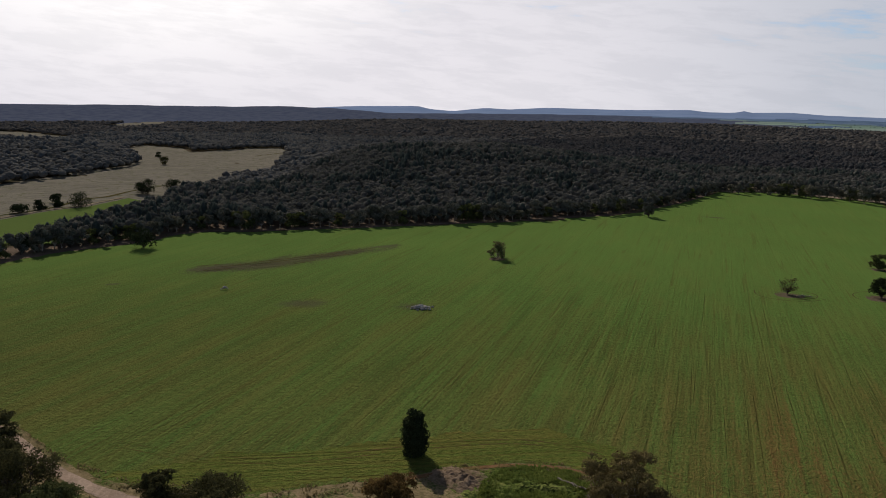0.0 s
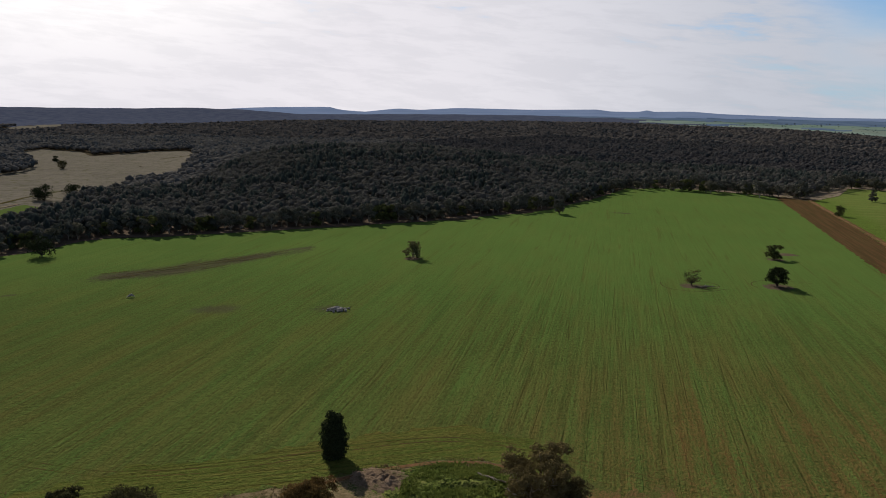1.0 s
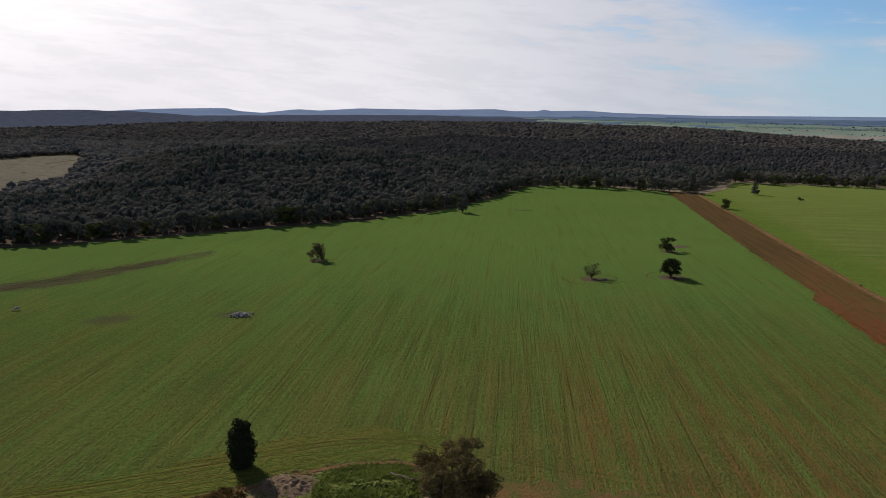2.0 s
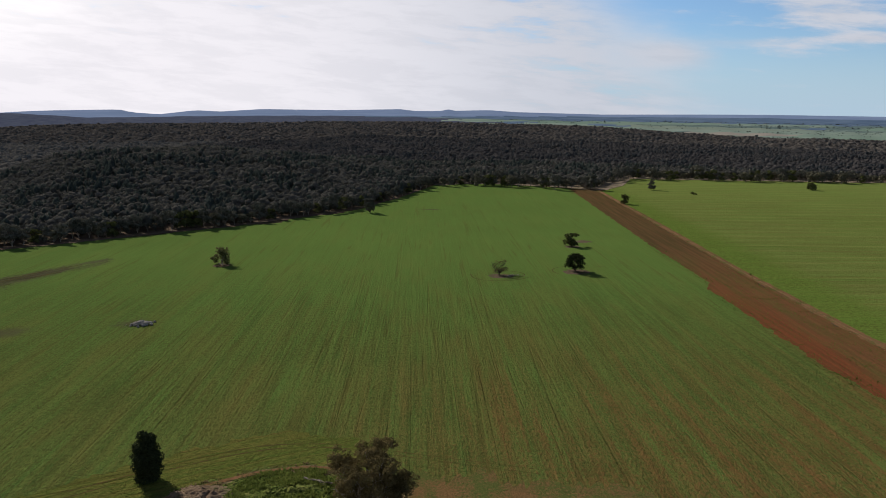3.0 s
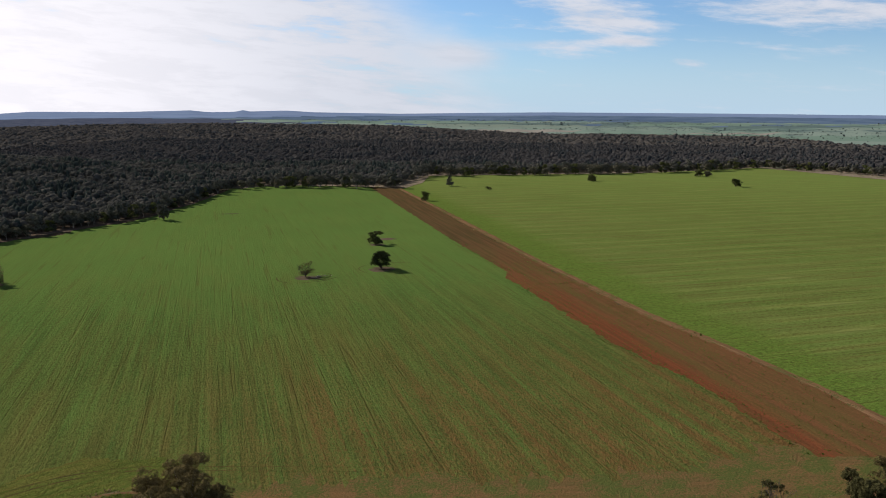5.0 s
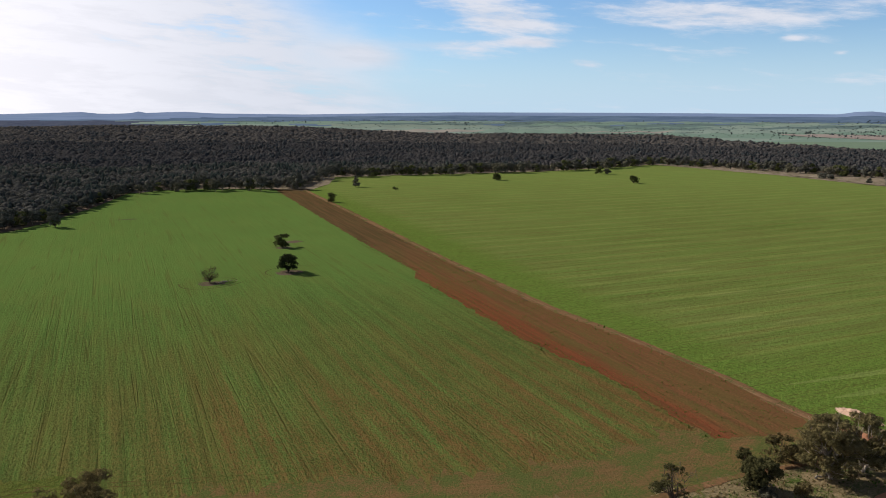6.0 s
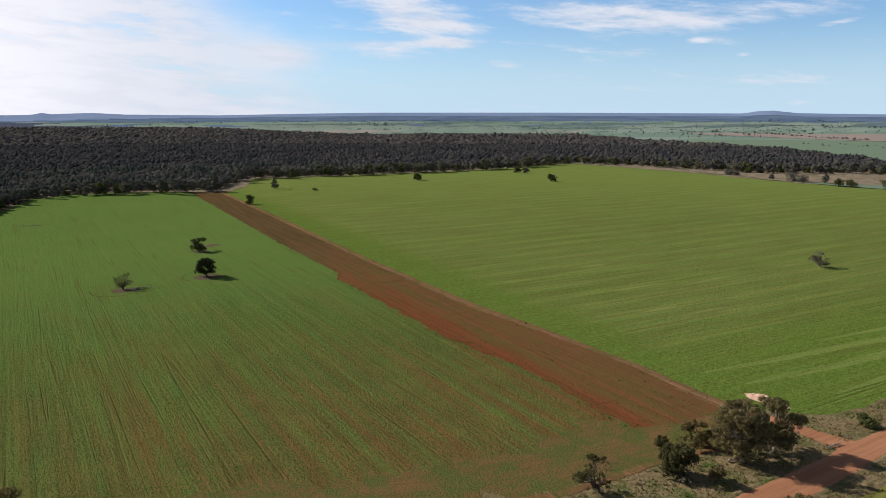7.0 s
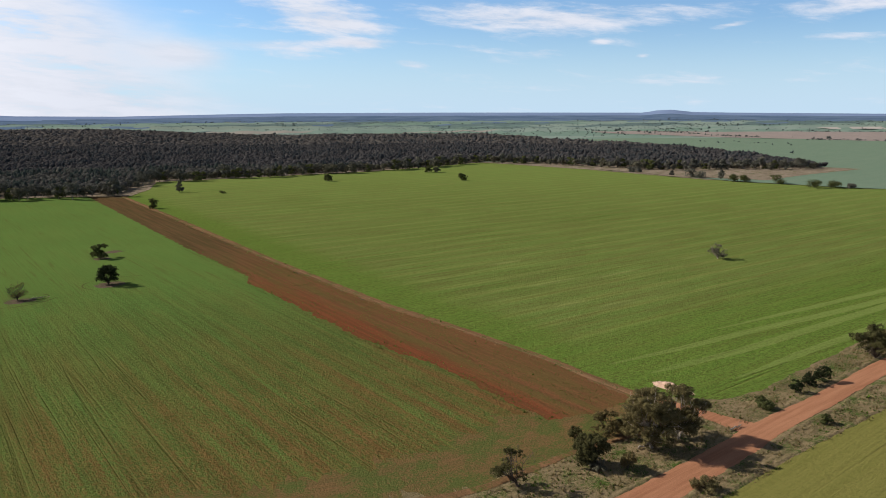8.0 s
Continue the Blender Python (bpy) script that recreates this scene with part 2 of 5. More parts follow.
    # shade between rows and tufts, painted as a darker tone
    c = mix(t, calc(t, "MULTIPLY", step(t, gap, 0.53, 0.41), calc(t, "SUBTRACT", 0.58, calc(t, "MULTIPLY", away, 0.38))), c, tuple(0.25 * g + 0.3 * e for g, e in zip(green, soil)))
    c = mix(t, calc(t, "MULTIPLY", rut, 0.38), c, tuple(0.5 * g + 0.32 * k for g, k in zip(green, soil)))
    for x, y, rx, ry, way in patches:
        q = scaled(t, vmath(t, "SUBTRACT", p, (x, y, 0)), 1 / ry, 1 / rx, 0, way)
        d = calc(t, "ADD", node_length(t, q), calc(t, "MULTIPLY", calc(t, "SUBTRACT", calc(t, "ADD", tufts, broken), 1.0), 1.6))
        c = mix(t, calc(t, "MULTIPLY", step(t, d, 1.25, 0.25), 0.8 if rx > 12 else 0.7), c, mix(t, step(t, noise_of(t, scaled(t, p, 1 / 1.6, 1 / 30, 1, way), 1, 3, 0.6), 0.42, 0.56), worn if rx > 12 else tuple(k * 1.4 for k in worn), tuple(k * 1.5 for k in worn)))
    wire(t, c, s.inputs["Base Color"])
    h = calc(t, "ADD", calc(t, "MULTIPLY", rows, 0.9), calc(t, "MULTIPLY", calc(t, "ADD", tufts, grain), lumps))
    h = calc(t, "SUBTRACT", h, calc(t, "MULTIPLY", rut, 0.25))
    relief(t, s, h, calc(t, "SUBTRACT", 1.0, calc(t, "MULTIPLY", away, 0.6)), 0.58)
    return m


def plan_of(t, p):
    """The x and y of a place."""
    n = t.nodes.new("ShaderNodeSeparateXYZ")
    t.links.new(p, n.inputs[0])
    return n.outputs[0], n.outputs[1]


def node_length(t, vector):
    n = t.nodes.new("ShaderNodeVectorMath")
    n.operation = "LENGTH"
    t.links.new(vector, n.inputs[0])
    return n.outputs["Value"]


def soil_material(name, a, b, turn=0.0, stretch=1.0, lumps=0.8, weeds=None, weed_at=0.62, distance=0.35, grain=0.8):
    m, t, s = material(name, 1.0, 0.0)
    p = place_of(t)
    streak = noise_of(t, scaled(t, p, 1 / 1.2, 1 / (1.2 * stretch), 1, turn), 1, 4, 0.65)
    wide = noise_of(t, scaled(t, p, 1 / 9, 1 / (9 * stretch), 1, turn), 1, 4, 0.6)
    fine = noise_of(t, p, grain * 2.2, 3, 0.65)
    f = calc(t, "ADD", calc(t, "MULTIPLY", streak, 0.5), calc(t, "MULTIPLY", wide, 0.5))
    c = mix(t, step(t, f, 0.36, 0.66), a, b)
    if weeds:
        w = calc(t, "ADD", calc(t, "MULTIPLY", noise_of(t, p, 0.13, 5, 0.65), 0.65), calc(t, "MULTIPLY", fine, 0.35))
        c = mix(t, step(t, w, weed_at - 0.06, weed_at + 0.08), c, weeds)
    c = mix(t, calc(t, "MULTIPLY", step(t, fine, 0.3, 0.75), 0.45), c, mix(t, 0.5, c, (0.02, 0.015, 0.01)))
    wire(t, c, s.inputs["Base Color"])
    relief(t, s, calc(t, "ADD", streak, calc(t, "MULTIPLY", fine, lumps)), 0.7, distance)
    return m


def strip_material():
    """Tilled red soil, freshly turned and brightest along the crop, browner and weedier towards the track."""
    m, t, s = material("red_soil", 1.0, 0.0)
    p = place_of(t)
    fine = noise_of(t, scaled(t, p, 1 / 0.7, 1 / 6, 1, 20.3), 1, 3, 0.65)
    streak = noise_of(t, scaled(t, p, 1 / 1.6, 1 / 60, 1, 20.3), 1, 4, 0.65)
    wide = noise_of(t, scaled(t, p, 1 / 5, 1 / 45, 1, 20.3), 1, 4, 0.6)
    speck = noise_of(t, p, 1.5, 3, 0.7)
    sx = t.nodes.new("ShaderNodeSeparateXYZ")
    wire(t, scaled(t, p, 1, 1, 1, 20.3), sx.inputs[0])
    c = mix(t, step(t, streak, 0.38, 0.62), (0.150, 0.070, 0.032), (0.118, 0.061, 0.027))
    c = mix(t, calc(t, "MULTIPLY", step(t, calc(t, "ADD", calc(t, "MULTIPLY", wide, 0.6), calc(t, "MULTIPLY", speck, 0.4)), 0.44, 0.58), 0.65), c, (0.098, 0.082, 0.026))
    off = calc(t, "ADD", sx.outputs[0], calc(t, "ADD", calc(t, "MULTIPLY", calc(t, "SUBTRACT", wide, 0.5), 14.0), calc(t, "MULTIPLY", calc(t, "SUBTRACT", streak, 0.5), 9.0)))
    fresh = calc(t, "MULTIPLY", step(t, off, 131.0, 118.0), step(t, sx.outputs[1], 390.0, 230.0))
    c = mix(t, calc(t, "MULTIPLY", fresh, 0.78), c, mix(t, step(t, streak, 0.4, 0.6), (0.174, 0.050, 0.023), (0.130, 0.047, 0.021)))
    c = mix(t, calc(t, "MULTIPLY", step(t, off, 138.0, 147.0), 0.3), c, (0.150, 0.070, 0.033))
    c = mix(t, calc(t, "MULTIPLY", step(t, sx.outputs[1], 300.0, 460.0), 0.75), c, mix(t, step(t, streak, 0.4, 0.6), (0.098, 0.062, 0.030), (0.066, 0.048, 0.022)))
    c = mix(t, calc(t, "MULTIPLY", step(t, speck, 0.34, 0.7), 0.4), c, mix(t, 0.55, c, (0.02, 0.014, 0.01)))
    wire(t, c, s.inputs["Base Color"])
    relief(t, s, calc(t, "ADD", calc(t, "ADD", streak, fine), speck), 0.7, 0.3)
    return m


def leaf_material(name, dark, light, glow_through=0.25, fine=2.2, vary=0.3, deep=0.55):
    m, t, s = material(name, 1.0, 0.0)
    g = t.nodes.new("ShaderNodeNewGeometry")
    p = g.outputs["Position"]
    pick = calc(t, "ADD", calc(t, "MULTIPLY", g.outputs["Random Per Island"], vary), calc(t, "ADD", calc(t, "MULTIPLY", noise_of(t, p, 0.1, 2, 0.6), 0.5), calc(t, "MULTIPLY", noise_of(t, p, 0.42, 2, 0.5), 0.6 - vary)))
    c = mix(t, step(t, pick, 0.2, 0.85), dark, light)
    # dark specks painted in for the shaded gaps between leaves
    c = mix(t, calc(t, "MULTIPLY", step(t, noise_of(t, p, fine, 3, 0.7), 0.52, 0.36), deep), c, tuple(k * 0.5 for k in dark))
    wire(t, c, s.inputs["Base Color"])
    back_lit = t.nodes.new("ShaderNodeBsdfTranslucent")
    wire(t, c, back_lit.inputs["Color"])
    blend = node(t, "ShaderNodeMixShader", Fac=glow_through)
    wire(t, s.outputs[0], blend.inputs[1])
    wire(t, back_lit.outputs[0], blend.inputs[2])
    wire(t, blend.outputs[0], t.nodes["Material Output"].inputs["Surface"])
    return m


def wood_material(name, pine, gum, pale, glow_through=0.15):
    """The crowns of a wood: dark pines, brown-green and greyer eucalypts, told apart by each tree's own tone."""
    m, t, s = material(name, 1.0, 0.0)
    g = t.nodes.new("ShaderNodeNewGeometry")
    p = g.outputs["Position"]
    tree = t.nodes.new("ShaderNodeAttribute")
    tree.attribute_name = "tone"
    kind = tree.outputs["Fac"]
    c = mix(t, step(t, kind, 0.20, 0.32), pine, mix(t, step(t, calc(t, "ADD", calc(t, "MULTIPLY", kind, 0.7), calc(t, "MULTIPLY", noise_of(t, p, 0.012, 3, 0.6), 0.5)), 0.45, 0.95), gum, pale))
    c = mix(t, calc(t, "MULTIPLY", g.outputs["Random Per Island"], 0.22), c, tuple(k * 0.6 for k in gum))
    wire(t, c, s.inputs["Base Color"])
    back_lit = t.nodes.new("ShaderNodeBsdfTranslucent")
    wire(t, c, back_lit.inputs["Color"])
    blend = node(t, "ShaderNodeMixShader", Fac=glow_through)
    wire(t, s.outputs[0], blend.inputs[1])
    wire(t, back_lit.outputs[0], blend.inputs[2])
    wire(t, blend.outputs[0], t.nodes["Material Output"].inputs["Surface"])
    return m


def bark_material(name, a, b):
    m, t, s = material(name, 0.9, 0.15)
    p = place_of(t)
    n1 = noise_of(t, scaled(t, p, 6, 6, 1.2), 1, 5, 0.65)
    wire(t, mix(t, step(t, n1, 0.35, 0.65), a, b), s.inputs["Base Color"])
    relief(t, s, n1, 0.6, 0.05)
    return m


WORN = [(-72, 356, 46, 10, 50), (-46, 379, 28, 7, 50), (-100, 335, 13, 7, 60), (-32, 397, 13, 4, 50), (-84, 340, 26, 8, 60), (-10, 280, 7, 5, 70), (-52, 279, 9, 6, 80), (144, 316, 7, 5, 160), (182, 313, 8, 6, 160), (214, 375, 6, 4, 160), (-4, 154, 6, 5, 160), (28, 374, 6, 4, 160),
        (228, 388, 7, 3, 110), (190, 545, 9, 4, 110), (-130, 300, 3, 1.5, 60)]
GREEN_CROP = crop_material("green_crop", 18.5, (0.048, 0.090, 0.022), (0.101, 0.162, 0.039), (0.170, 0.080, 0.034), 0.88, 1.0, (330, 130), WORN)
HEADLAND_CROP = crop_material("headland_crop", 80.0, (0.058, 0.092, 0.018), (0.116, 0.156, 0.034), (0.170, 0.080, 0.034), 0.75, 1.0)
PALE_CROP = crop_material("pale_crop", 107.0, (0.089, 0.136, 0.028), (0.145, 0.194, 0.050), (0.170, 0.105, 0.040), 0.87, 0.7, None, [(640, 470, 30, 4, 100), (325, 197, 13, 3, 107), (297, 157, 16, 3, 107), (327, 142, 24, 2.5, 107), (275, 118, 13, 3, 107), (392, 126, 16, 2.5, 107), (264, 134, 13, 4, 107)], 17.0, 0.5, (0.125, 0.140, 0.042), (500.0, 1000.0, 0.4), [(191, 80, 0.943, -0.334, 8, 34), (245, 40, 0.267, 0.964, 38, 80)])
PASS_CROP = crop_material("pass_crop", 110.0, (0.104, 0.154, 0.032), (0.160, 0.204, 0.052), (0.16, 0.14, 0.055), 0.95, 0.5)
STRIP_CROP = crop_material("strip_crop", 104.0, (0.054, 0.082, 0.022), (0.090, 0.125, 0.036), (0.16, 0.14, 0.055), 0.95, 0.7)
OLIVE_CROP = crop_material("olive_crop", 104.0, (0.112, 0.116, 0.028), (0.172, 0.158, 0.046), (0.18, 0.12, 0.05), 0.94, 0.4, fade=(0.0, 1.0, 0.4))
RED_SOIL = strip_material()
ROAD_DIRT = soil_material("road_dirt", (0.375, 0.180, 0.102), (0.270, 0.120, 0.066), 104, 20, 0.3, None, 0.6, 0.1, 2.0)
RED_HEADLAND = soil_material("headland_soil", (0.168, 0.096, 0.043), (0.118, 0.084, 0.035), 122, 9.0, 1.6, (0.084, 0.098, 0.028), 0.49)
TRACK_EDGE = soil_material("track_edge", (0.205, 0.110, 0.058), (0.120, 0.072, 0.034), 20, 10, 1.0, (0.085, 0.105, 0.026), 0.55)
TRACK_BARE = soil_material("track_bare", (0.255, 0.145, 0.080), (0.160, 0.092, 0.048), 20, 14, 0.8, (0.095, 0.092, 0.034), 0.54)
WHEEL_SOIL = soil_material("wheel_soil", (0.110, 0.068, 0.028), (0.066, 0.056, 0.021), 90, 4, 0.8, (0.075, 0.100, 0.020), 0.50, 0.15, 1.2)
SANDY = soil_material("sandy_track", (0.360, 0.265, 0.205), (0.235, 0.172, 0.128), 0, 3, 0.8, (0.10, 0.10, 0.045), 0.60)
PALE_DIRT = soil_material("pale_dirt", (0.250, 0.180, 0.128), (0.120, 0.084, 0.056), 0, 1, 1.6, (0.08, 0.09, 0.032), 0.56)
DRY_VERGE = soil_material("dry_verge", (0.245, 0.180, 0.104), (0.115, 0.094, 0.047), 104, 2, 1.4, (0.064, 0.096, 0.022), 0.54)
# dry grass, its straw colour greyed to take in the valley's haze
HAZED_DRY_GRASS = soil_material("hazed_dry_grass", (0.194, 0.170, 0.138), (0.126, 0.115, 0.094), 60, 3, 0.8, (0.095, 0.098, 0.050), 0.56)
WOOD_FLOOR = soil_material("woodland_floor", (0.095, 0.070, 0.048), (0.055, 0.046, 0.030), 0, 1, 1.0, (0.05, 0.055, 0.025), 0.55)
MARGIN_EARTH = soil_material("margin_earth", (0.270, 0.215, 0.165), (0.160, 0.125, 0.090), 60, 3, 0.8, (0.08, 0.10, 0.03), 0.56)
# bare margin earth again, its colour darkened for shade under the front trees
SHADE_EARTH = soil_material("shade_earth", (0.150, 0.112, 0.086), (0.088, 0.066, 0.050), 60, 3, 0.8, (0.07, 0.075, 0.03), 0.60)
MOUND_WEEDS = soil_material("mound_weeds", (0.105, 0.145, 0.030), (0.185, 0.185, 0.060), 0, 1, 1.6, (0.030, 0.050, 0.012), 0.52, 0.8)
RUT_SOIL = soil_material("rut_soil", (0.085, 0.066, 0.028), (0.055, 0.060, 0.020), 0, 1, 0.8)
TRAMPLED = soil_material("trampled_soil", (0.150, 0.110, 0.085), (0.095, 0.072, 0.050), 60, 2, 1.0, (0.07, 0.09, 0.025), 0.56)
LEAF_DARK = leaf_material("dark_pine_leaf", (0.016, 0.022, 0.010), (0.046, 0.056, 0.026), 0.12)
LEAF_GUM = leaf_material("gum_leaf", (0.056, 0.052, 0.022), (0.225, 0.182, 0.085), 0.24, 2.2, 0.25, 0.4)
LEAF_BROWN = leaf_material("brown_gum_leaf", (0.060, 0.050, 0.021), (0.182, 0.140, 0.063), 0.20, 2.2, 0.25, 0.4)
LEAF_OLIVE = leaf_material("olive_leaf", (0.045, 0.058, 0.022), (0.130, 0.135, 0.052), 0.3)
LEAF_PALE = leaf_material("pale_olive_leaf", (0.078, 0.088, 0.036), (0.195, 0.190, 0.085), 0.45)
LEAF_GREY = leaf_material("grey_leaf", (0.070, 0.068, 0.046), (0.190, 0.175, 0.125), 0.2)
LEAF_WOOD = leaf_material("woodland_leaf", (0.055, 0.060, 0.048), (0.165, 0.158, 0.128), 0.16, 0.9, 0.3, 0.35)
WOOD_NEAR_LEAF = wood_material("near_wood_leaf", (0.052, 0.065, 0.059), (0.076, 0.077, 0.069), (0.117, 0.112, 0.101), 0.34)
# past the near belt, distance haze is mixed into the crown colours
HAZED_MIDDLE_LEAF = wood_material("hazed_middle_leaf", (0.047, 0.054, 0.058), (0.065, 0.063, 0.065), (0.089, 0.083, 0.081), 0.32)
HAZED_VALLEY_LEAF = wood_material("hazed_valley_leaf", (0.088, 0.096, 0.100), (0.120, 0.117, 0.112), (0.168, 0.156, 0.140), 0.3)
HAZED_FAR_LEAF = wood_material("hazed_far_leaf", (0.074, 0.076, 0.078), (0.098, 0.091, 0.086), (0.136, 0.121, 0.107), 0.3)
LEAF_SHRUB = leaf_material("shrub_leaf", (0.034, 0.035, 0.016), (0.114, 0.105, 0.044), 0.25)
LEAF_RUST = leaf_material("rusty_leaf", (0.062, 0.042, 0.017), (0.190, 0.120, 0.046), 0.35)
# leaf of the far plain's trees, haze painted in as a bluish tint
LEAF_PLAIN_HAZED = leaf_material("hazed_plain_leaf", (0.062, 0.080, 0.084), (0.098, 0.114, 0.110), 0.1)
TAN_PADDOCK = soil_material("tan_paddock", (0.300, 0.245, 0.225), (0.235, 0.200, 0.180), 100, 8, 0.5, (0.20, 0.22, 0.16), 0.62)
PALE_STUBBLE = soil_material("pale_stubble", (0.42, 0.38, 0.35), (0.34, 0.31, 0.28), 100, 8, 0.5)
LEAF_WEED = leaf_material("weed_leaf", (0.046, 0.084, 0.018), (0.135, 0.180, 0.034), 0.3)
LEAF_BANK = leaf_material("bank_weed_leaf", (0.085, 0.128, 0.028), (0.220, 0.245, 0.060), 0.35)
STRAW = leaf_material("straw", (0.140, 0.115, 0.050), (0.320, 0.250, 0.125), 0.4)
SAND = soil_material("sand", (0.520, 0.360, 0.270), (0.380, 0.240, 0.170), 0, 1, 0.4, None, 0.6, 0.1)
STONE = bark_material("stone", (0.34, 0.315, 0.285), (0.19, 0.17, 0.15))
BARK_PALE = bark_material("pale_bark", (0.36, 0.31, 0.25), (0.18, 0.14, 0.11))
BARK_DARK = bark_material("dark_bark", (0.09, 0.07, 0.055), (0.05, 0.04, 0.03))


def plain_material():
    """Far paddocks: a mosaic of long green, tan and wooded blocks, paled and blued in colour for haze."""
    m, t, s = material("hazed_paddocks", 1.0, 0.0)
    p = place_of(t)
    cells = node(t, "ShaderNodeTexVoronoi", Scale=1.0, Randomness=0.9)
    wire(t, scaled(t, p, 1 / 520, 1 / 210, 0, 35), cells.inputs["Vector"])
    sep_c = t.nodes.new("ShaderNodeSeparateColor")
    wire(t, cells.outputs["Color"], sep_c.inputs[0])
    n = noise_of(t, p, 0.02, 4, 0.6)
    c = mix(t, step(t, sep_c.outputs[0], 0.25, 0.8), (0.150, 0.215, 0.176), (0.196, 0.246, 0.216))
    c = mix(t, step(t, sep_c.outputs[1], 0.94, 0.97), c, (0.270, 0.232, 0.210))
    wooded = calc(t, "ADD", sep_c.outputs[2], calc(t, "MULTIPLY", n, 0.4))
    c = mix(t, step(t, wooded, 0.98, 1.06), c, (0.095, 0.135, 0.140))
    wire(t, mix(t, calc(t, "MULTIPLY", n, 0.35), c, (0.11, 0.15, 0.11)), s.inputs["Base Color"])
    return m


# a two-tone surface for the far distance, its blue haze mixed into the colours
def hazed_material(name, a, b, scale):
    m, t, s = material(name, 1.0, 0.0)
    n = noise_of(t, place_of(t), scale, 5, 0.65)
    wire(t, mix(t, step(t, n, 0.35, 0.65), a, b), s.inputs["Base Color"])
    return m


# both paddock greens carry the haze of distance in their base colour
HAZED_PLAIN = plain_material()
HAZED_GREEN = soil_material("hazed_green", (0.140, 0.200, 0.142), (0.162, 0.216, 0.154), 100, 8, 0.5, (0.18, 0.18, 0.12), 0.64)
# woods, hills and range: the blue is distance haze painted into the base colour
HAZED_WOOD = hazed_material("hazed_woods", (0.074, 0.112, 0.178), (0.108, 0.152, 0.222), 0.006)
HAZED_HILL = hazed_material("hazed_blue_hills", (0.152, 0.205, 0.325), (0.178, 0.235, 0.362), 0.004)
HAZED_RANGE = hazed_material("hazed_range", (0.050, 0.060, 0.096), (0.078, 0.088, 0.122), 0.03)

# ---- the lie of the land: rings round the camera's foot, heights by heading, fitted to its view ----
HEADING = [-180, -60, -30, -27, -25, -23, -20, -15, -12, -8, -4, 2, 7, 11, 15, 18, 22, 30, 36, 42, 50, 57, 63, 67, 71, 75, 80, 90, 180]
R_FLAT = [700, 700, 694, 735, 760, 820, 900, 900, 520, 470, 470, 490, 510, 545, 580, 700, 790, 815, 920, 950, 1000, 1160, 1040, 980, 920, 880, 850, 850, 700]
Z_HILL = [0, 12, 14, 15, 12, 1, -2, -3, 3, 13, 19, 24, 20, 13, 3, 1, 1, 2, 2, 1, 1, 1, 0, 0, 0, 0, 0, 0, 0]
Z_RIDGE = [0, -20, -22, -20, -18, -17, -16, -15, -9, 0, 8, 12, 15, 22, 24, 26, 24, 24, 14, 6, 8, 8, 0, 0, 0, 0, 0, 0, 0]
R_RIDGE = [2300, 2300, 2300, 2300, 2300, 2300, 2300, 2300, 2300, 2400, 2400, 2400, 2400, 2300, 2300, 2300, 2300, 2200, 2100, 2000, 2000, 2000, 1850, 1680, 1550, 1500, 1500, 1500, 2000]
Z_PLAIN = [0, -20, -30, -25, -22, -20, -16, -8, -5, -6, -12, -10, -2, 2, 4, 5, 5, 5, 5, 5, 5, 5, 4, 3, 2, 2, 2, 2, 0]
Z_RANGE = [20, -2, -2, 6, 12, 16, 16, 20, 29, 24, 7, 18, 24, 28, 30, 32, 30, 27, 27, 27, 27, 27, 27, 27, 27, 27, 25, 25, 20]
BLUE_HEADING = [-180, -30, -10, -7.8, -6.2, -2.1, -1.3, 0.4, 2.8, 4.4, 7.2, 12.4, 17, 18.1, 19.9, 20.5, 21, 23.4, 25.5, 31.5, 38.6, 42.5, 54.6, 68.2, 68.9, 69.9, 71.5, 74, 83, 180]
BLUE_Z = [30, -10, 9, 23, 30, 40, 24, 15, 41, 35, 53, 53, 65, 55, 57, 68, 60, 67, 57, 51, 61, 65, 64, 58, 70, 75, 60, 56, 47, 30]


def land(x, y):
    """The ground's height; x and y are arrays."""
    x, y = np.atleast_1d(np.asarray(x, float)), np.atleast_1d(np.asarray(y, float))
    r, a = np.hypot(x, y), np.degrees(np.arctan2(x, y))
    rf = np.interp(a, HEADING, R_FLAT)
    rr = np.interp(a, HEADING, R_RIDGE)
    hill, ridge, plain = (np.interp(a, HEADING, v) for v in (Z_HILL, Z_RIDGE, Z_PLAIN))
    far, blue = np.interp(a, HEADING, Z_RANGE), np.interp(a, BLUE_HEADING, BLUE_Z)

    def rise(low, high):
        u = np.clip((r - low) / np.maximum(high - low, 1), 0, 1)
        return u * u * (3 - 2 * u)
    ra = np.maximum(np.interp(a, [-12, -6, 14, 20], [950, 860, 860, 950]), rf + 150)
    rb = ra + np.interp(a, [-14, -8, 13, 18], [420, 190, 190, 420])
    z = hill * rise(rf, ra)
    dip = hill * 0.15 + ridge * 0.25 - 15 * np.clip((hill - 4) / 14, 0, 1)
    z = z + (dip - hill) * rise(ra, rb)
    z = z + (ridge - dip) * rise(rb + 120, rr)
    z = z + (plain - ridge) * rise(rr, rr + 550)
    z = z + (far - plain) * rise(rr + 400, 3750)
    return z + (blue - far) * rise(3800, 4900)


from mathutils import geometry

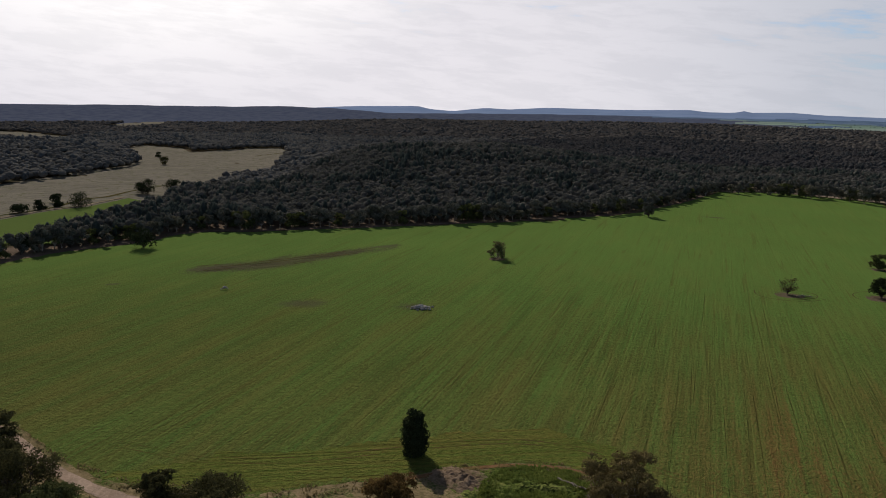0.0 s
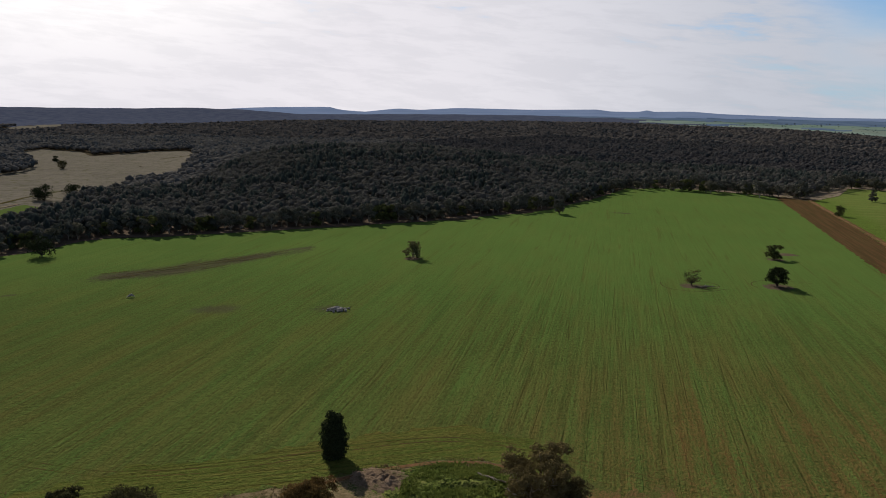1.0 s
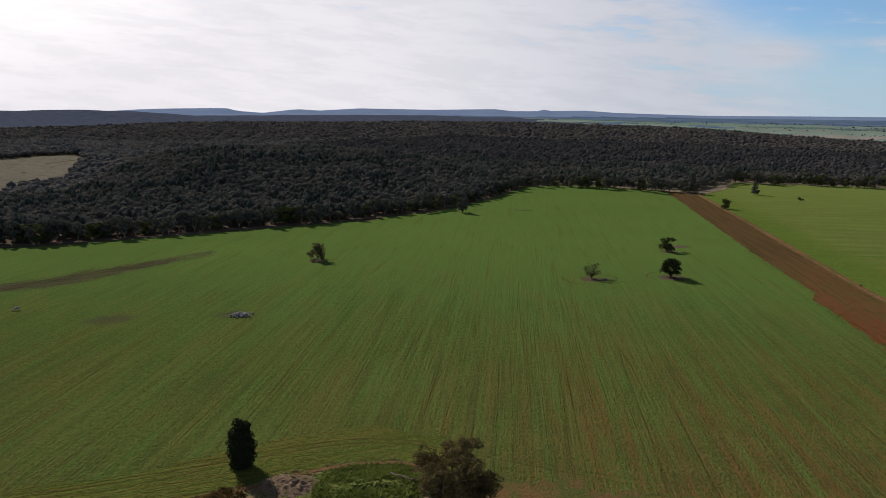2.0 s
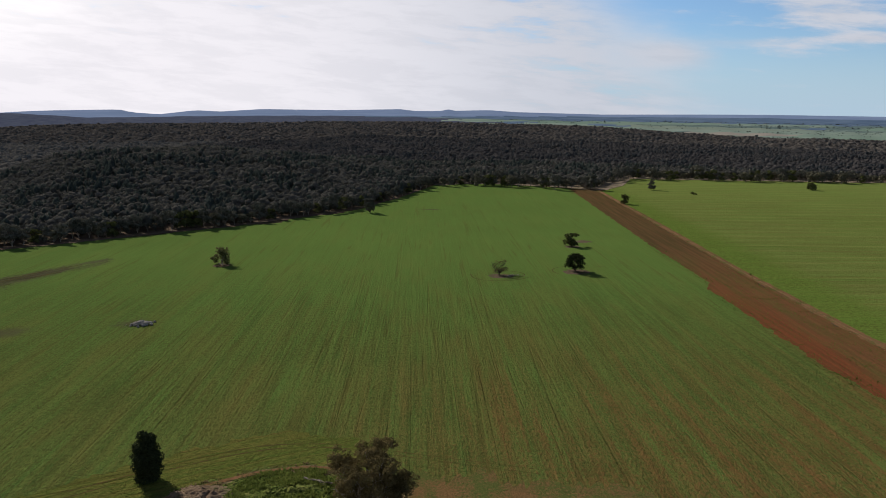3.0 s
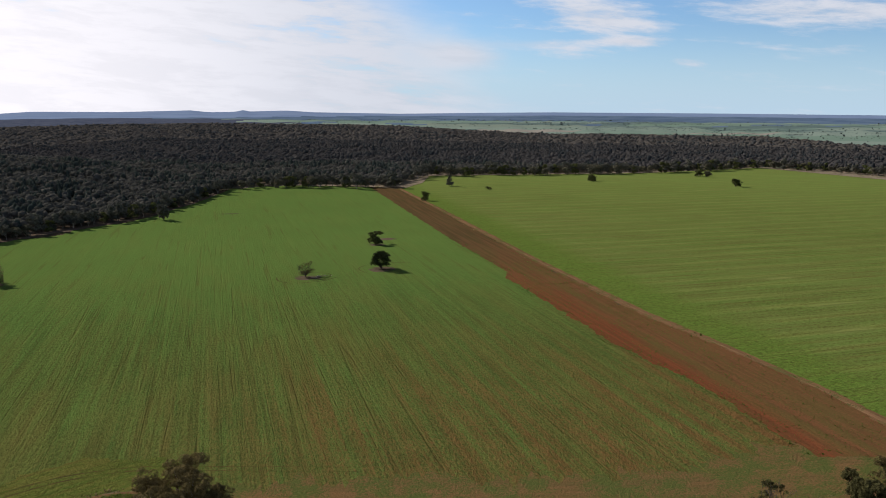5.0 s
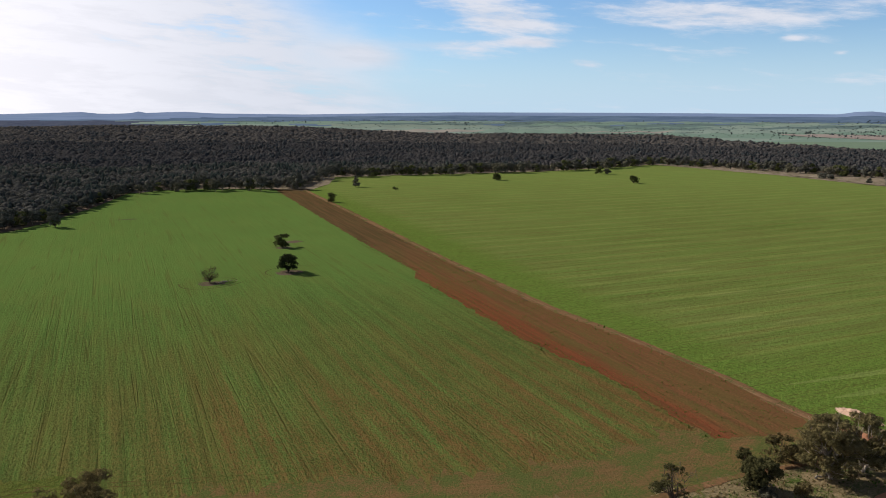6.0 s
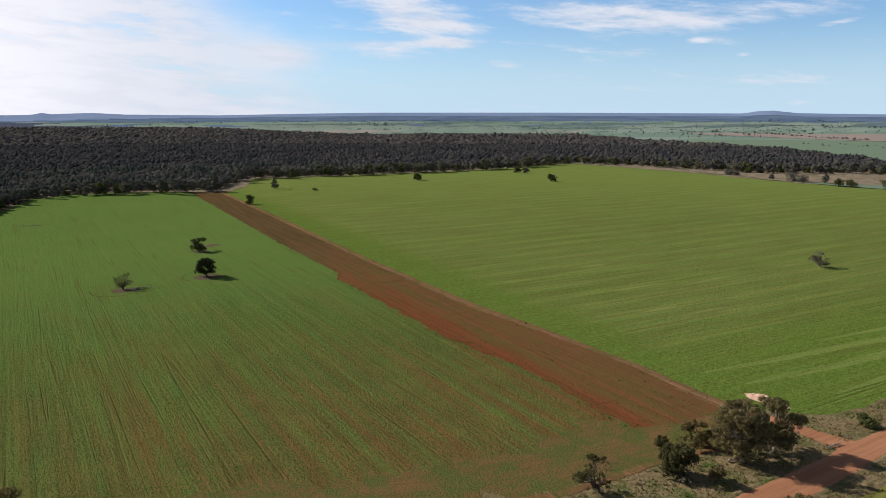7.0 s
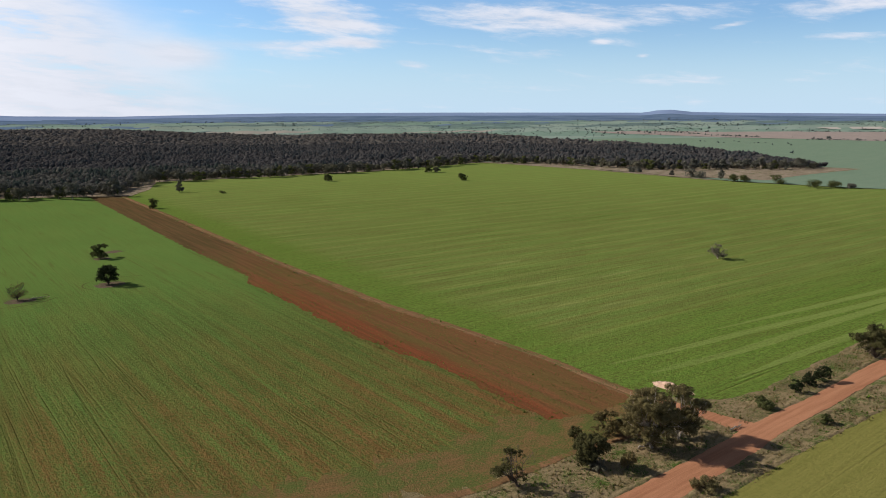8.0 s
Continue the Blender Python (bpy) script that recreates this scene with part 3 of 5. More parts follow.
# ---- builders ----


def mesh_of(name, verts, faces, mats, smooth=False, slots=None):
    """A mesh from an (n, 3) array and an (m, k) array of corners."""
    verts, faces = np.asarray(verts, np.float32), np.asarray(faces, np.int32)
    me = bpy.data.meshes.new(name)
    m, k = faces.shape
    me.vertices.add(len(verts))
    me.vertices.foreach_set("co", verts.ravel())
    me.loops.add(m * k)
    me.loops.foreach_set("vertex_index", faces.ravel())
    me.polygons.add(m)
    me.polygons.foreach_set("loop_start", np.arange(m, dtype=np.int32) * k)
    me.polygons.foreach_set("loop_total", np.full(m, k, np.int32))
    for one in mats:
        me.materials.append(one)
    if slots is not None:
        me.polygons.foreach_set("material_index", np.asarray(slots, np.int32))
    me.polygons.foreach_set("use_smooth", np.full(m, smooth))
    me.update(calc_edges=True)
    me.validate()
    return me


def part(name, data, parent, label=""):
    """A mesh object under a thing."""
    ob = new(name, data)
    ob.parent = parent
    return tagged(ob, label)


def inside(px, py, outline):
    """Which of the points lie inside an outline."""
    hit = np.zeros(len(px), bool)
    n = len(outline)
    for i in range(n):
        (ax, ay), (bx, by) = outline[i], outline[(i + 1) % n]
        cross = (ay > py) != (by > py)
        with np.errstate(divide="ignore", invalid="ignore"):
            hit ^= cross & (px < (bx - ax) * (py - ay) / (by - ay) + ax)
    return hit


def sheet(name, outline, mat, label, category, lift=0.1, rough=0.8, grid=40.0, wobble=6.0):
    """A piece of ground laid on the land, its outline made uneven. grid: the spacing of its inner points."""
    pts = []
    rng = random.Random(name)
    n = len(outline)
    for i in range(n):
        (ax, ay), (bx, by) = outline[i], outline[(i + 1) % n]
        d = max(math.hypot(bx - ax, by - ay), 1e-6)
        k = max(1, min(240, int(d / wobble)))
        for j in range(k):
            u = j / k
            x, y = ax + (bx - ax) * u, ay + (by - ay) * u
            o = (noise.noise(Vector((x / 8, y / 8, 3))) + 0.7 * noise.noise(Vector((x / 2.5, y / 2.5, 8)))) * rough * 0.8 + 0.5 * noise.noise(Vector((x / 0.9, y / 0.9, 5))) * rough + rng.uniform(-0.2, 0.2) * rough
            pts.append((x - (by - ay) / d * o, y + (bx - ax) / d * o))
    xs, ys = [q[0] for q in pts], [q[1] for q in pts]
    gx, gy = np.meshgrid(np.arange(min(xs), max(xs), grid), np.arange(min(ys), max(ys), grid))
    gx, gy = gx.ravel() + grid * 0.37, gy.ravel() + grid * 0.41
    keep = inside(gx, gy, pts)
    every = [Vector(q) for q in pts] + [Vector(q) for q in zip(gx[keep], gy[keep])]
    k = len(pts)
    co, _, tris, *_ = geometry.delaunay_2d_cdt(every, [(i, (i + 1) % k) for i in range(k)], [], 1, 1e-4)
    co = np.array([(q.x, q.y, 0) for q in co])
    tris = np.array([t if (co[t[1], 0] - co[t[0], 0]) * (co[t[2], 1] - co[t[0], 1]) > (co[t[1], 1] - co[t[0], 1]) * (co[t[2], 0] - co[t[0], 0]) else t[::-1] for t in tris])
    co[:, 2] = land(co[:, 0], co[:, 1]) + lift
    return tagged(new(name, mesh_of(name, co, tris, [mat], True)), label, category, kind="structure")


def ribbon(name, line, widths, mat, label, category, lift=0.16, camber=0.1):
    """A road or track along a line of points, slightly raised in the middle, with worn wheel ruts."""
    line = [Vector((*p, 0)) for p in line]
    pts, ws = [], []
    for i in range(len(line) - 1):
        k = max(1, int((line[i + 1] - line[i]).length / 1.1))
        for j in range(k):
            u = j / k
            pts.append(line[i].lerp(line[i + 1], u))
            ws.append(widths[i] + (widths[i + 1] - widths[i]) * u)
    pts.append(line[-1]), ws.append(widths[-1])
    for _ in range(24):
        pts = [pts[0]] + [(pts[i - 1] + pts[i] * 2 + pts[i + 1]) / 4 for i in range(1, len(pts) - 1)] + [pts[-1]]
    cross = [(-0.5, 0.0), (-0.34, 0.4), (-0.22, 0.1), (0, 1.0), (0.22, 0.1), (0.34, 0.4), (0.5, 0.0)]
    verts, faces = [], []
    for i, p in enumerate(pts):
        d = (pts[min(i + 1, len(pts) - 1)] - pts[max(i - 1, 0)]).normalized()
        side = Vector((d.y, -d.x, 0))
        for c, hgt in cross:
            o = c * ws[i] * (1 + min(1.0, 4.0 / ws[i]) * (0.18 * noise.noise(Vector((p.x / 5, p.y / 5, c * 4))) + 0.14 * noise.noise(Vector((p.x / 1.3, p.y / 1.3, c * 4))) + 0.08 * noise.noise(Vector((p.x * 1.6, p.y * 1.6, c * 4)))))
            q = p + side * o
            verts.append((q.x, q.y, lift + camber * hgt))
    k = len(cross)
    for i in range(len(pts) - 1):
        for j in range(k - 1):
            faces.append((i * k + j, i * k + j + 1, i * k + k + j + 1, i * k + k + j))
    v = np.array(verts)
    v[:, 2] += land(v[:, 0], v[:, 1])
    return tagged(new(name, mesh_of(name, v, np.array(faces)[:, ::-1], [mat], True)), label, category, kind="structure")


def leaf_quads(centres, normals, sizes, rng):
    """Diamond-shaped leaf clumps, one at each centre, facing along the normals."""
    n = len(centres)
    nrm = normals / np.maximum(np.linalg.norm(normals, axis=1, keepdims=True), 1e-6)
    a = np.cross(nrm, rng.normal(size=(n, 3)))
    a /= np.maximum(np.linalg.norm(a, axis=1, keepdims=True), 1e-6)
    b = np.cross(nrm, a)
    s = sizes[:, None]
    bend = nrm * s * rng.uniform(-0.3, 0.3, (n, 1))
    v = np.stack([centres + a * s, centres + b * s * rng.uniform(0.5, 0.9, (n, 1)) + bend, centres - a * s * rng.uniform(0.7, 1.1, (n, 1)),
                  centres - b * s * rng.uniform(0.5, 0.9, (n, 1)) + bend], 1).reshape(-1, 3)
    return v, np.arange(n * 4).reshape(n, 4)


def crown_cloud(lobes, count, size, rng, hollow=0.55, loose=0.4, tufts=0):
    """Leaf clumps spread over lobes (x, y, z, rx, ry, rz), denser towards their skins."""
    lobes = np.array(lobes, float)
    if tufts:
        n = len(lobes) * tufts
        base = np.repeat(lobes, tufts, 0)
        way = rng.normal(size=(n, 3))
        way[:, 2] = np.where(rng.random(n) < 0.7, np.abs(way[:, 2]), way[:, 2])
        way /= np.linalg.norm(way, axis=1, keepdims=True)
        lobes = np.concatenate([base[:, :3] + way * base[:, 3:] * 0.75, base[:, 3:] * rng.uniform(0.30, 0.52, (n, 1))], 1)
    w = (lobes[:, 3] * lobes[:, 4] + lobes[:, 5] ** 2)
    pick = rng.choice(len(lobes), count, p=w / w.sum())
    d = rng.normal(size=(count, 3))
    d /= np.linalg.norm(d, axis=1, keepdims=True)
    d[:, 2] = np.where((d[:, 2] < -0.3) & (rng.random(count) < 0.5), -d[:, 2], d[:, 2])
    rad = hollow + (1.08 - hollow) * np.sqrt(rng.random((count, 1)))
    c = lobes[pick, :3] + d * lobes[pick, 3:] * rad
    normal = d + rng.normal(size=(count, 3)) * loose + np.array([0, 0, 0.25])
    return leaf_quads(c, normal, size * rng.uniform(0.6, 1.35, count), rng)


def tube(path, radii, sides=7):
    """A tapered limb along a path, as verts and faces."""
    path = [Vector(p) for p in path]
    verts, faces = [], []
    for i, p in enumerate(path):
        d = (path[min(i + 1, len(path) - 1)] - path[max(i - 1, 0)]).normalized()
        a = d.orthogonal().normalized()
        b = d.cross(a)
        for j in range(sides):
            t = j / sides * math.tau
            verts.append(p + (a * math.cos(t) + b * math.sin(t)) * radii[i])
    for i in range(len(path) - 1):
        for j in range(sides):
            faces.append((i * sides + j, i * sides + (j + 1) % sides, (i + 1) * sides + (j + 1) % sides, (i + 1) * sides + j))
    return [tuple(v) for v in verts], faces


def joined(pieces):
    verts, faces, n = [], [], 0
    for v, f in pieces:
        verts.extend(v)
        faces.extend(tuple(i + n for i in q) for q in f)
        n += len(v)
    return np.array(verts), np.array(faces)


def limb(a, b, r0, r1, rng, bends=4, sway=0.12):
    a, b = Vector(a), Vector(b)
    length = (b - a).length
    path, radii = [], []
    for i in range(bends + 1):
        u = i / bends
        p = a.lerp(b, u)
        if 0 < i < bends:
            p += Vector(rng.normal(size=3)) * length * sway * 0.5
        path.append(p)
        radii.append(r0 + (r1 - r0) * u)
    return tube(path, radii, 5)


def build_tree(name, height, width, leaf_mat, bark_mat, seed, leaves=1200, leaf=0.4, lobes=7, bole=0.3, trunk=0.28, label="", category="tree",
               group="", form="round", open_crown=0.0, dead_limbs=0, lobe_size=1.0, spread=(0.35, 0.68), blobs_per=3, lean_to=(0, 0)):
    """A tree: an Empty at its foot, a trunk with its limbs, and a crown of many leaf clumps."""
    rng = np.random.default_rng(seed)
    root = new(name)
    tagged(root, label, category, group)
    pieces, blobs = [], []
    top_z = height * (0.72 if form != "column" else 0.9)
    lean = rng.normal(size=2) * width * 0.05 + np.array(lean_to)
    knee = Vector((lean[0] * 0.5, lean[1] * 0.5, height * bole))
    if form == "column":
        pieces.append(limb((0, 0, -0.2), (lean[0], lean[1], top_z), trunk, trunk * 0.2, rng, 5, 0.02))
        blobs.append((0, 0, height * 0.07, width * 0.46, width * 0.46, height * 0.09))
        for i in range(lobes):
            u = (i + 0.5) / lobes
            r = width * 0.5 * (0.80 + 0.3 * math.sin(math.pi * min(1, u * 1.15 + 0.1))) * (1 - 0.55 * max(0, u - 0.72) / 0.28)
            off = rng.normal(size=2) * width * 0.07
            blobs.append((off[0], off[1], height * (0.1 + 0.84 * u), r, r, height * 0.62 / lobes + 0.3))
    else:
        pieces.append(limb((0, 0, -0.3), knee, trunk * 1.25, trunk, rng, 4, 0.05))
        for i in range(lobes):
            turn = i * 2.4 + rng.uniform(-0.4, 0.4)
            out = width * 0.5 * (0.0 if i == 0 else rng.uniform(*spread))
            z = height * (0.84 if i == 0 else rng.uniform(max(bole + 0.06, 0.17), 0.86))
            if form == "dome":
                z = height * (0.66 if i == 0 else rng.uniform(0.18, 0.55))
            if form == "cone":
                z = height * (0.86 if i == 0 else 0.12 + 0.66 * i / lobes)
                out *= 1.35 * (1.08 - z / height)
            tip = Vector((math.cos(turn) * out + lean[0], math.sin(turn) * out + lean[1], z))
            pieces.append(limb(knee.lerp(Vector((0, 0, 0)), rng.uniform(0, 0.25)), tip, trunk * 0.62, trunk * 0.12, rng, 4, 0.14))
            for _ in range(2):
                twig = tip + Vector(rng.normal(size=3)) * width * 0.13
                pieces.append(limb(Vector(tip).lerp(knee, 0.35), twig, trunk * 0.25, trunk * 0.06, rng, 2, 0.14))
            for j in range(blobs_per):
                s = width * rng.uniform(0.12, 0.20) * lobe_size
                off = Vector(rng.normal(size=3)) * width * 0.085
                z2 = min(tip.z + off.z * 0.8 - (0.06 * height if j == 2 else 0), height - s * 0.7)
                blobs.append((tip.x + off.x, tip.y + off.y, max(z2, s * 0.75), s, s, s * rng.uniform(0.6, 0.95)))
    for _ in range(dead_limbs):
        turn = rng.uniform(0, math.tau)
        end = Vector((math.cos(turn) * width * 0.5, math.sin(turn) * width * 0.5, height * rng.uniform(0.45, 0.82)))
        pieces.append(limb(knee, end, trunk * 0.4, 0.03, rng, 5, 0.2))
        for _ in range(3):
            pieces.append(limb(knee.lerp(end, rng.uniform(0.5, 0.8)), end + Vector(rng.normal(size=3)) * width * 0.07, trunk * 0.15, 0.02, rng, 3, 0.2))
    v, f = joined(pieces)
    part("trunk", mesh_of("trunk", v, f, [bark_mat], True), root)
    if leaves:
        v, f = crown_cloud(blobs, leaves, leaf, rng, 0.62 - open_crown * 0.4, 0.28, 7 if leaves >= 1500 and form != "column" else 0)
        part("crown", mesh_of("crown", v, f, [leaf_mat]), root)
    return root


def stand(root, x, y, turn=0.0, size=1.0):
    root.matrix_basis = Matrix.Translation((x, y, float(land(x, y)[0]))) @ Matrix.Rotation(turn, 4, "Z") @ Matrix.Diagonal((size, size, size, 1))
    return root


def plant(root, x, y, turn=0.0, size=1.0):
    """A copy of a tree, at another place, turn and size."""
    m = Matrix.Translation((x, y, float(land(x, y)[0]))) @ Matrix.Rotation(turn, 4, "Z") @ Matrix.Diagonal((size / root.scale[0],) * 3 + (1,))
    return copy_thing(root, m)


# ---- the ground ----


def build_ground():
    az = np.concatenate([np.arange(-180, -40, 5.0), np.arange(-40, 96, 0.5), np.arange(96, 180, 4.0)])
    rr = np.concatenate([[0.0, 40, 90], np.arange(140, 700, 40), np.arange(700, 2600, 45), np.arange(2600, 4860, 90), [4900.0, 4940.0]])
    a, r = np.meshgrid(np.radians(az), rr)
    x, y = r * np.sin(a), r * np.cos(a)
    z = land(x.ravel(), y.ravel()).reshape(x.shape)
    z += np.where((r > 2500), 2.5 * np.sin(a * 140 + r * 0.004) * np.clip((4700 - r) / 2500, 0, 1), 0)
    v = np.stack([x, y, z], -1).reshape(-1, 3)
    m, n = x.shape
    i, j = np.meshgrid(np.arange(m - 1), np.arange(n), indexing="ij")
    k = (j + 1) % n
    faces = np.stack([i * n + j, i * n + k, (i + 1) * n + k, (i + 1) * n + j], -1).reshape(-1, 4)[:, ::-1]
    rm, am = rr[:-1][i].ravel(), az[j].ravel()
    slots = np.zeros(len(faces), int)
    mid = np.array([noise.noise(Vector((x / 300, y / 160, 2.0))) for x, y in zip(rm * np.sin(np.radians(am)), rm * np.cos(np.radians(am)))])
    slots[(rm > np.interp(am, HEADING, R_RIDGE) + 100) & (am > 20 + 8 * mid + np.clip((3300 - rm) / 90, 0, 9))] = 1
    slots[(rm > 2450) & (am <= 40) & (am > -5) & (slots == 0)] = 3
    slots[(rm > 2500) & (am <= -5)] = 3
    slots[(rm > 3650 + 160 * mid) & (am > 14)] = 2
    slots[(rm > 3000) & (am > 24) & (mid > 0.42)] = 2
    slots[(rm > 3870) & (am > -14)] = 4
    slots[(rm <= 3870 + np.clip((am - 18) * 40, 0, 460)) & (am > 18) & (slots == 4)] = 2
    return tagged(new("ground", mesh_of("ground", v, faces, [WOOD_FLOOR, HAZED_PLAIN, HAZED_WOOD, HAZED_RANGE, HAZED_HILL], True, slots)),
                  "wide ground of scrub floor, haze-paled paddocks and haze-blued hills", "ground", kind="structure")


build_ground()

FIELD_NEAR = [(-260, 250), (-160, 200), (-110, 172), (-95, 166), (-78, 150), (-66, 142), (-57, 139), (-34, 138), (-15, 144), (-6, 147), (3, 151), (15, 154), (26, 154),
              (36, 148), (50, 136), (70, 122), (101, 103), (121, 92), (137, 87), (158, 86)]
STRIP_LEFT = [(159, 84), (161, 92), (168, 110), (175, 128), (185, 171), (203, 220), (216, 258), (219, 267), (228, 276), (231, 286), (262, 373), (318, 520), (373, 664)]
FIELD_EDGE = [(369, 682), (328, 722), (285, 736), (262, 732), (233, 685), (187, 625), (139, 557), (102, 531), (41, 494), (-29, 465), (-61, 452), (-105, 430), (-141, 423),
              (-150, 398), (-167, 376), (-187, 360), (-198, 340), (-300, 380)]
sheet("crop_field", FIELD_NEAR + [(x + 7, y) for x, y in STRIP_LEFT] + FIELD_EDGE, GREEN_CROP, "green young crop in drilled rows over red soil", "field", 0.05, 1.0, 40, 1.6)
sheet("crop_headland", [(-66, 143), (-57, 139.6), (-34, 138.6), (-15, 144.6), (-6, 147.6), (3, 151.6), (15, 154.6), (26, 154.4), (36, 148.6), (46, 150), (40, 163), (24, 172), (4, 169), (-20, 160), (-45, 154)], HEADLAND_CROP,
      "crop headland with curved wheel lines and thin soil", "field", 0.062, 3.0, 20, 1.0)
sheet("red_headland", [(41, 147), (52, 141), (72, 129), (101, 110), (121, 100), (140, 95), (156, 92), (166, 92), (176, 88), (186, 82), (188, 72), (186, 62), (172, 61), (146, 72), (131, 76), (117, 80.5), (100, 93), (80, 107), (64, 113), (50, 118), (42, 126), (39, 138)], RED_HEADLAND,
      "thin weeds and red earth at the field's end", "field", 0.070, 7.0, 20, 0.9)
STRIP_RIGHT = [(184, 74), (191, 90), (198, 105), (213, 157), (220, 189), (259, 299), (319, 454), (387, 635)]
sheet("bare_soil_strip", STRIP_LEFT + [(378, 658)] + STRIP_RIGHT[::-1] + [(172, 76)], RED_SOIL, "bare red tilled soil strip between two green crops", "soil strip", 0.080, 1.5, 40, 1.2)
for i, inset in enumerate((7.0, 9.4)):
    line = [(-70, 150 + inset), (-50, 143 + inset), (-30, 144 + inset), (-8, 151 + inset), (6, 155.5 + inset), (20, 158 + inset * 0.9), (34, 155 + inset * 0.8), (50, 142 + inset), (72, 127 + inset)]
    ribbon("wheel_line" if i == 0 else "wheel_line_2", line, [0.2, 0.3, 0.3, 0.4, 0.5, 0.5, 0.35, 0.2, 0.1], WHEEL_SOIL, "bare red wheel mark turning round the crop's end", "wheel mark", 0.085, 0.0)
FAR_FIELD_EDGE = [(398, 640), (430, 668), (470, 735), (496, 757), (603, 712), (740, 658), (850, 646), (962, 634), (952, 579), (916, 432), (875, 330), (834, 233), (824, 125), (832, 94), (860, 0)]
sheet("crop_field_2", [(188, 73)] + [(x + 1, y) for x, y in STRIP_RIGHT[1:]] + FAR_FIELD_EDGE + [(500, -30), (294, 29), (245, 40), (209, 48), (196, 54)], PALE_CROP,
      "pale green crop field with faint sowing lines", "field", 0.05, 0.8, 40, 1.2)
sheet("roadside_field", [(128, 42), (141, 39), (160, 34), (181, 29), (199, 23), (222, 17), (280, 2), (400, -32), (400, -120), (120, -60)], OLIVE_CROP, "olive-yellow crop beside the dirt road", "field", 0.06)
sheet("road_verge", [(44, 150), (70, 134), (101, 112), (121, 102), (140, 98), (160, 96), (180, 90), (200, 80), (206, 60), (220, 56), (250, 48), (300, 36), (430, 4), (430, -50), (225, 8), (199, 14), (160, 26), (141, 32), (110, 40), (80, 52), (30, 100)],
      DRY_VERGE, "dry tussocky road verge with green and bare patches", "verge", 0.03)
for i, line in enumerate(([(206, 90), (232, 79), (268, 65), (306, 49), (345, 34), (480, -16)], [(206, 77), (216, 73), (242, 62), (280, 50), (329, 34), (470, -14)], [(215, 56), (247, 47), (304, 30), (450, -16)], [(262, 76), (310, 57), (400, 22)])):
    ribbon("sowing_pass" if i == 0 else f"sowing_pass_{i + 1}", line, [0.8] + [3.4, 4.2, 4.4, 4.4, 4.4][:len(line) - 1], PASS_CROP, "paler sowing pass beside the road verge", "crop", 0.07, 0.0)
for i, (fx, fy, way, long) in enumerate([(-92, 342, 48, 16), (-84, 350, 46, 20), (-76, 352, 50, 24), (-70, 362, 48, 26), (-60, 366, 47, 24), (-54, 376, 46, 20), (-48, 372, 44, 16), (-64, 352, 44, 14), (-40, 388, 46, 14), (-104, 340, 60, 12), (-98, 332, 58, 12)]):
    dx, dy = math.sin(radians(way)) * long / 2, math.cos(radians(way)) * long / 2
    ribbon("rut" if i == 0 else f"rut_{i + 1}", [(fx - dx, fy - dy), (fx, fy + 0.6), (fx + dx, fy + dy)], [0.3, 1.1, 0.3], RUT_SOIL, "dark muddy wheel rut torn through the crop", "rut", 0.08, 0.12)
for i, (cx, cy, wide, deep) in enumerate(((145, 317, 13, 9), (144, 316, 15, 11), (186, 316, 16, 11))):
    ribbon("wheel_circle" if i == 0 else f"wheel_circle_{i + 1}", [(cx + wide * math.sin(k / 20 * 3.4 + i * 2.1) * (1 + 0.05 * math.sin(k)), cy + deep * math.cos(k / 20 * 3.4 + i * 2.1) * (1 + 0.05 * math.cos(k * 1.3))) for k in range(21)], [0.1] + [0.45] * 19 + [0.1], RUT_SOIL, "dark wheel mark curving round a paddock tree", "wheel mark", 0.07, 0.0)
for i, (cx, cy, wide) in enumerate(((144, 315, 4.5), (182, 313, 5.2), (214, 374, 3.6), (27, 373, 3.2), (228, 388, 4.0))):
    sheet("trampled_ground" if i == 0 else f"trampled_ground_{i + 1}", [(cx + wide * 1.3 * math.sin(k / 14 * math.tau), cy + wide * math.cos(k / 14 * math.tau)) for k in range(14)][::-1], TRAMPLED, "bare trampled earth under a paddock tree", "bare ground", 0.068, 1.6, 6, 0.8)
ribbon("dirt_road", [(60, 68), (100, 58.5), (139, 49), (166, 43), (186, 39.5), (208, 33.5), (248, 24.5), (300, 10), (420, -24)], [8, 8, 8.5, 8, 7, 6.5, 6.5, 7, 7], ROAD_DIRT, "orange-red graded dirt road with worn wheel lines", "road", 0.1)
ribbon("track_margin", [(186, 72), (193, 92), (199, 106), (214, 156), (222, 188), (261, 298), (321, 453), (389, 634), (400, 655)], [4.6] * 9, TRACK_EDGE, "weedy margin either side of the farm track", "verge", 0.065, 0.0)
ribbon("track_mouth", [(181, 41), (183, 51), (185.5, 60), (186.5, 71)], [9, 5, 4, 2.6], ROAD_DIRT, "orange-red dirt turn-off leaving the road", "track", 0.094, 0.06)
ribbon("farm_track", [(186, 69), (186, 72), (193, 92), (199, 106), (214, 156), (222, 188), (261, 298), (321, 453), (389, 634), (400, 655)], [2.6, 2.4, 1.6, 1.0, 0.9, 0.8, 0.9, 1.2, 2.0, 2.6], TRACK_BARE,
       "narrow worn earth track along the field edge", "track", 0.09, 0.04)
ribbon("headland_track", [(171, 60), (146, 71), (131, 75), (117, 79), (100, 92), (80, 106), (58, 122)], [1.6, 1.8, 2.2, 2.4, 2.0, 1.6, 1.2], TRACK_EDGE, "reddish wheel track along the crop's end", "track", 0.09, 0.04)
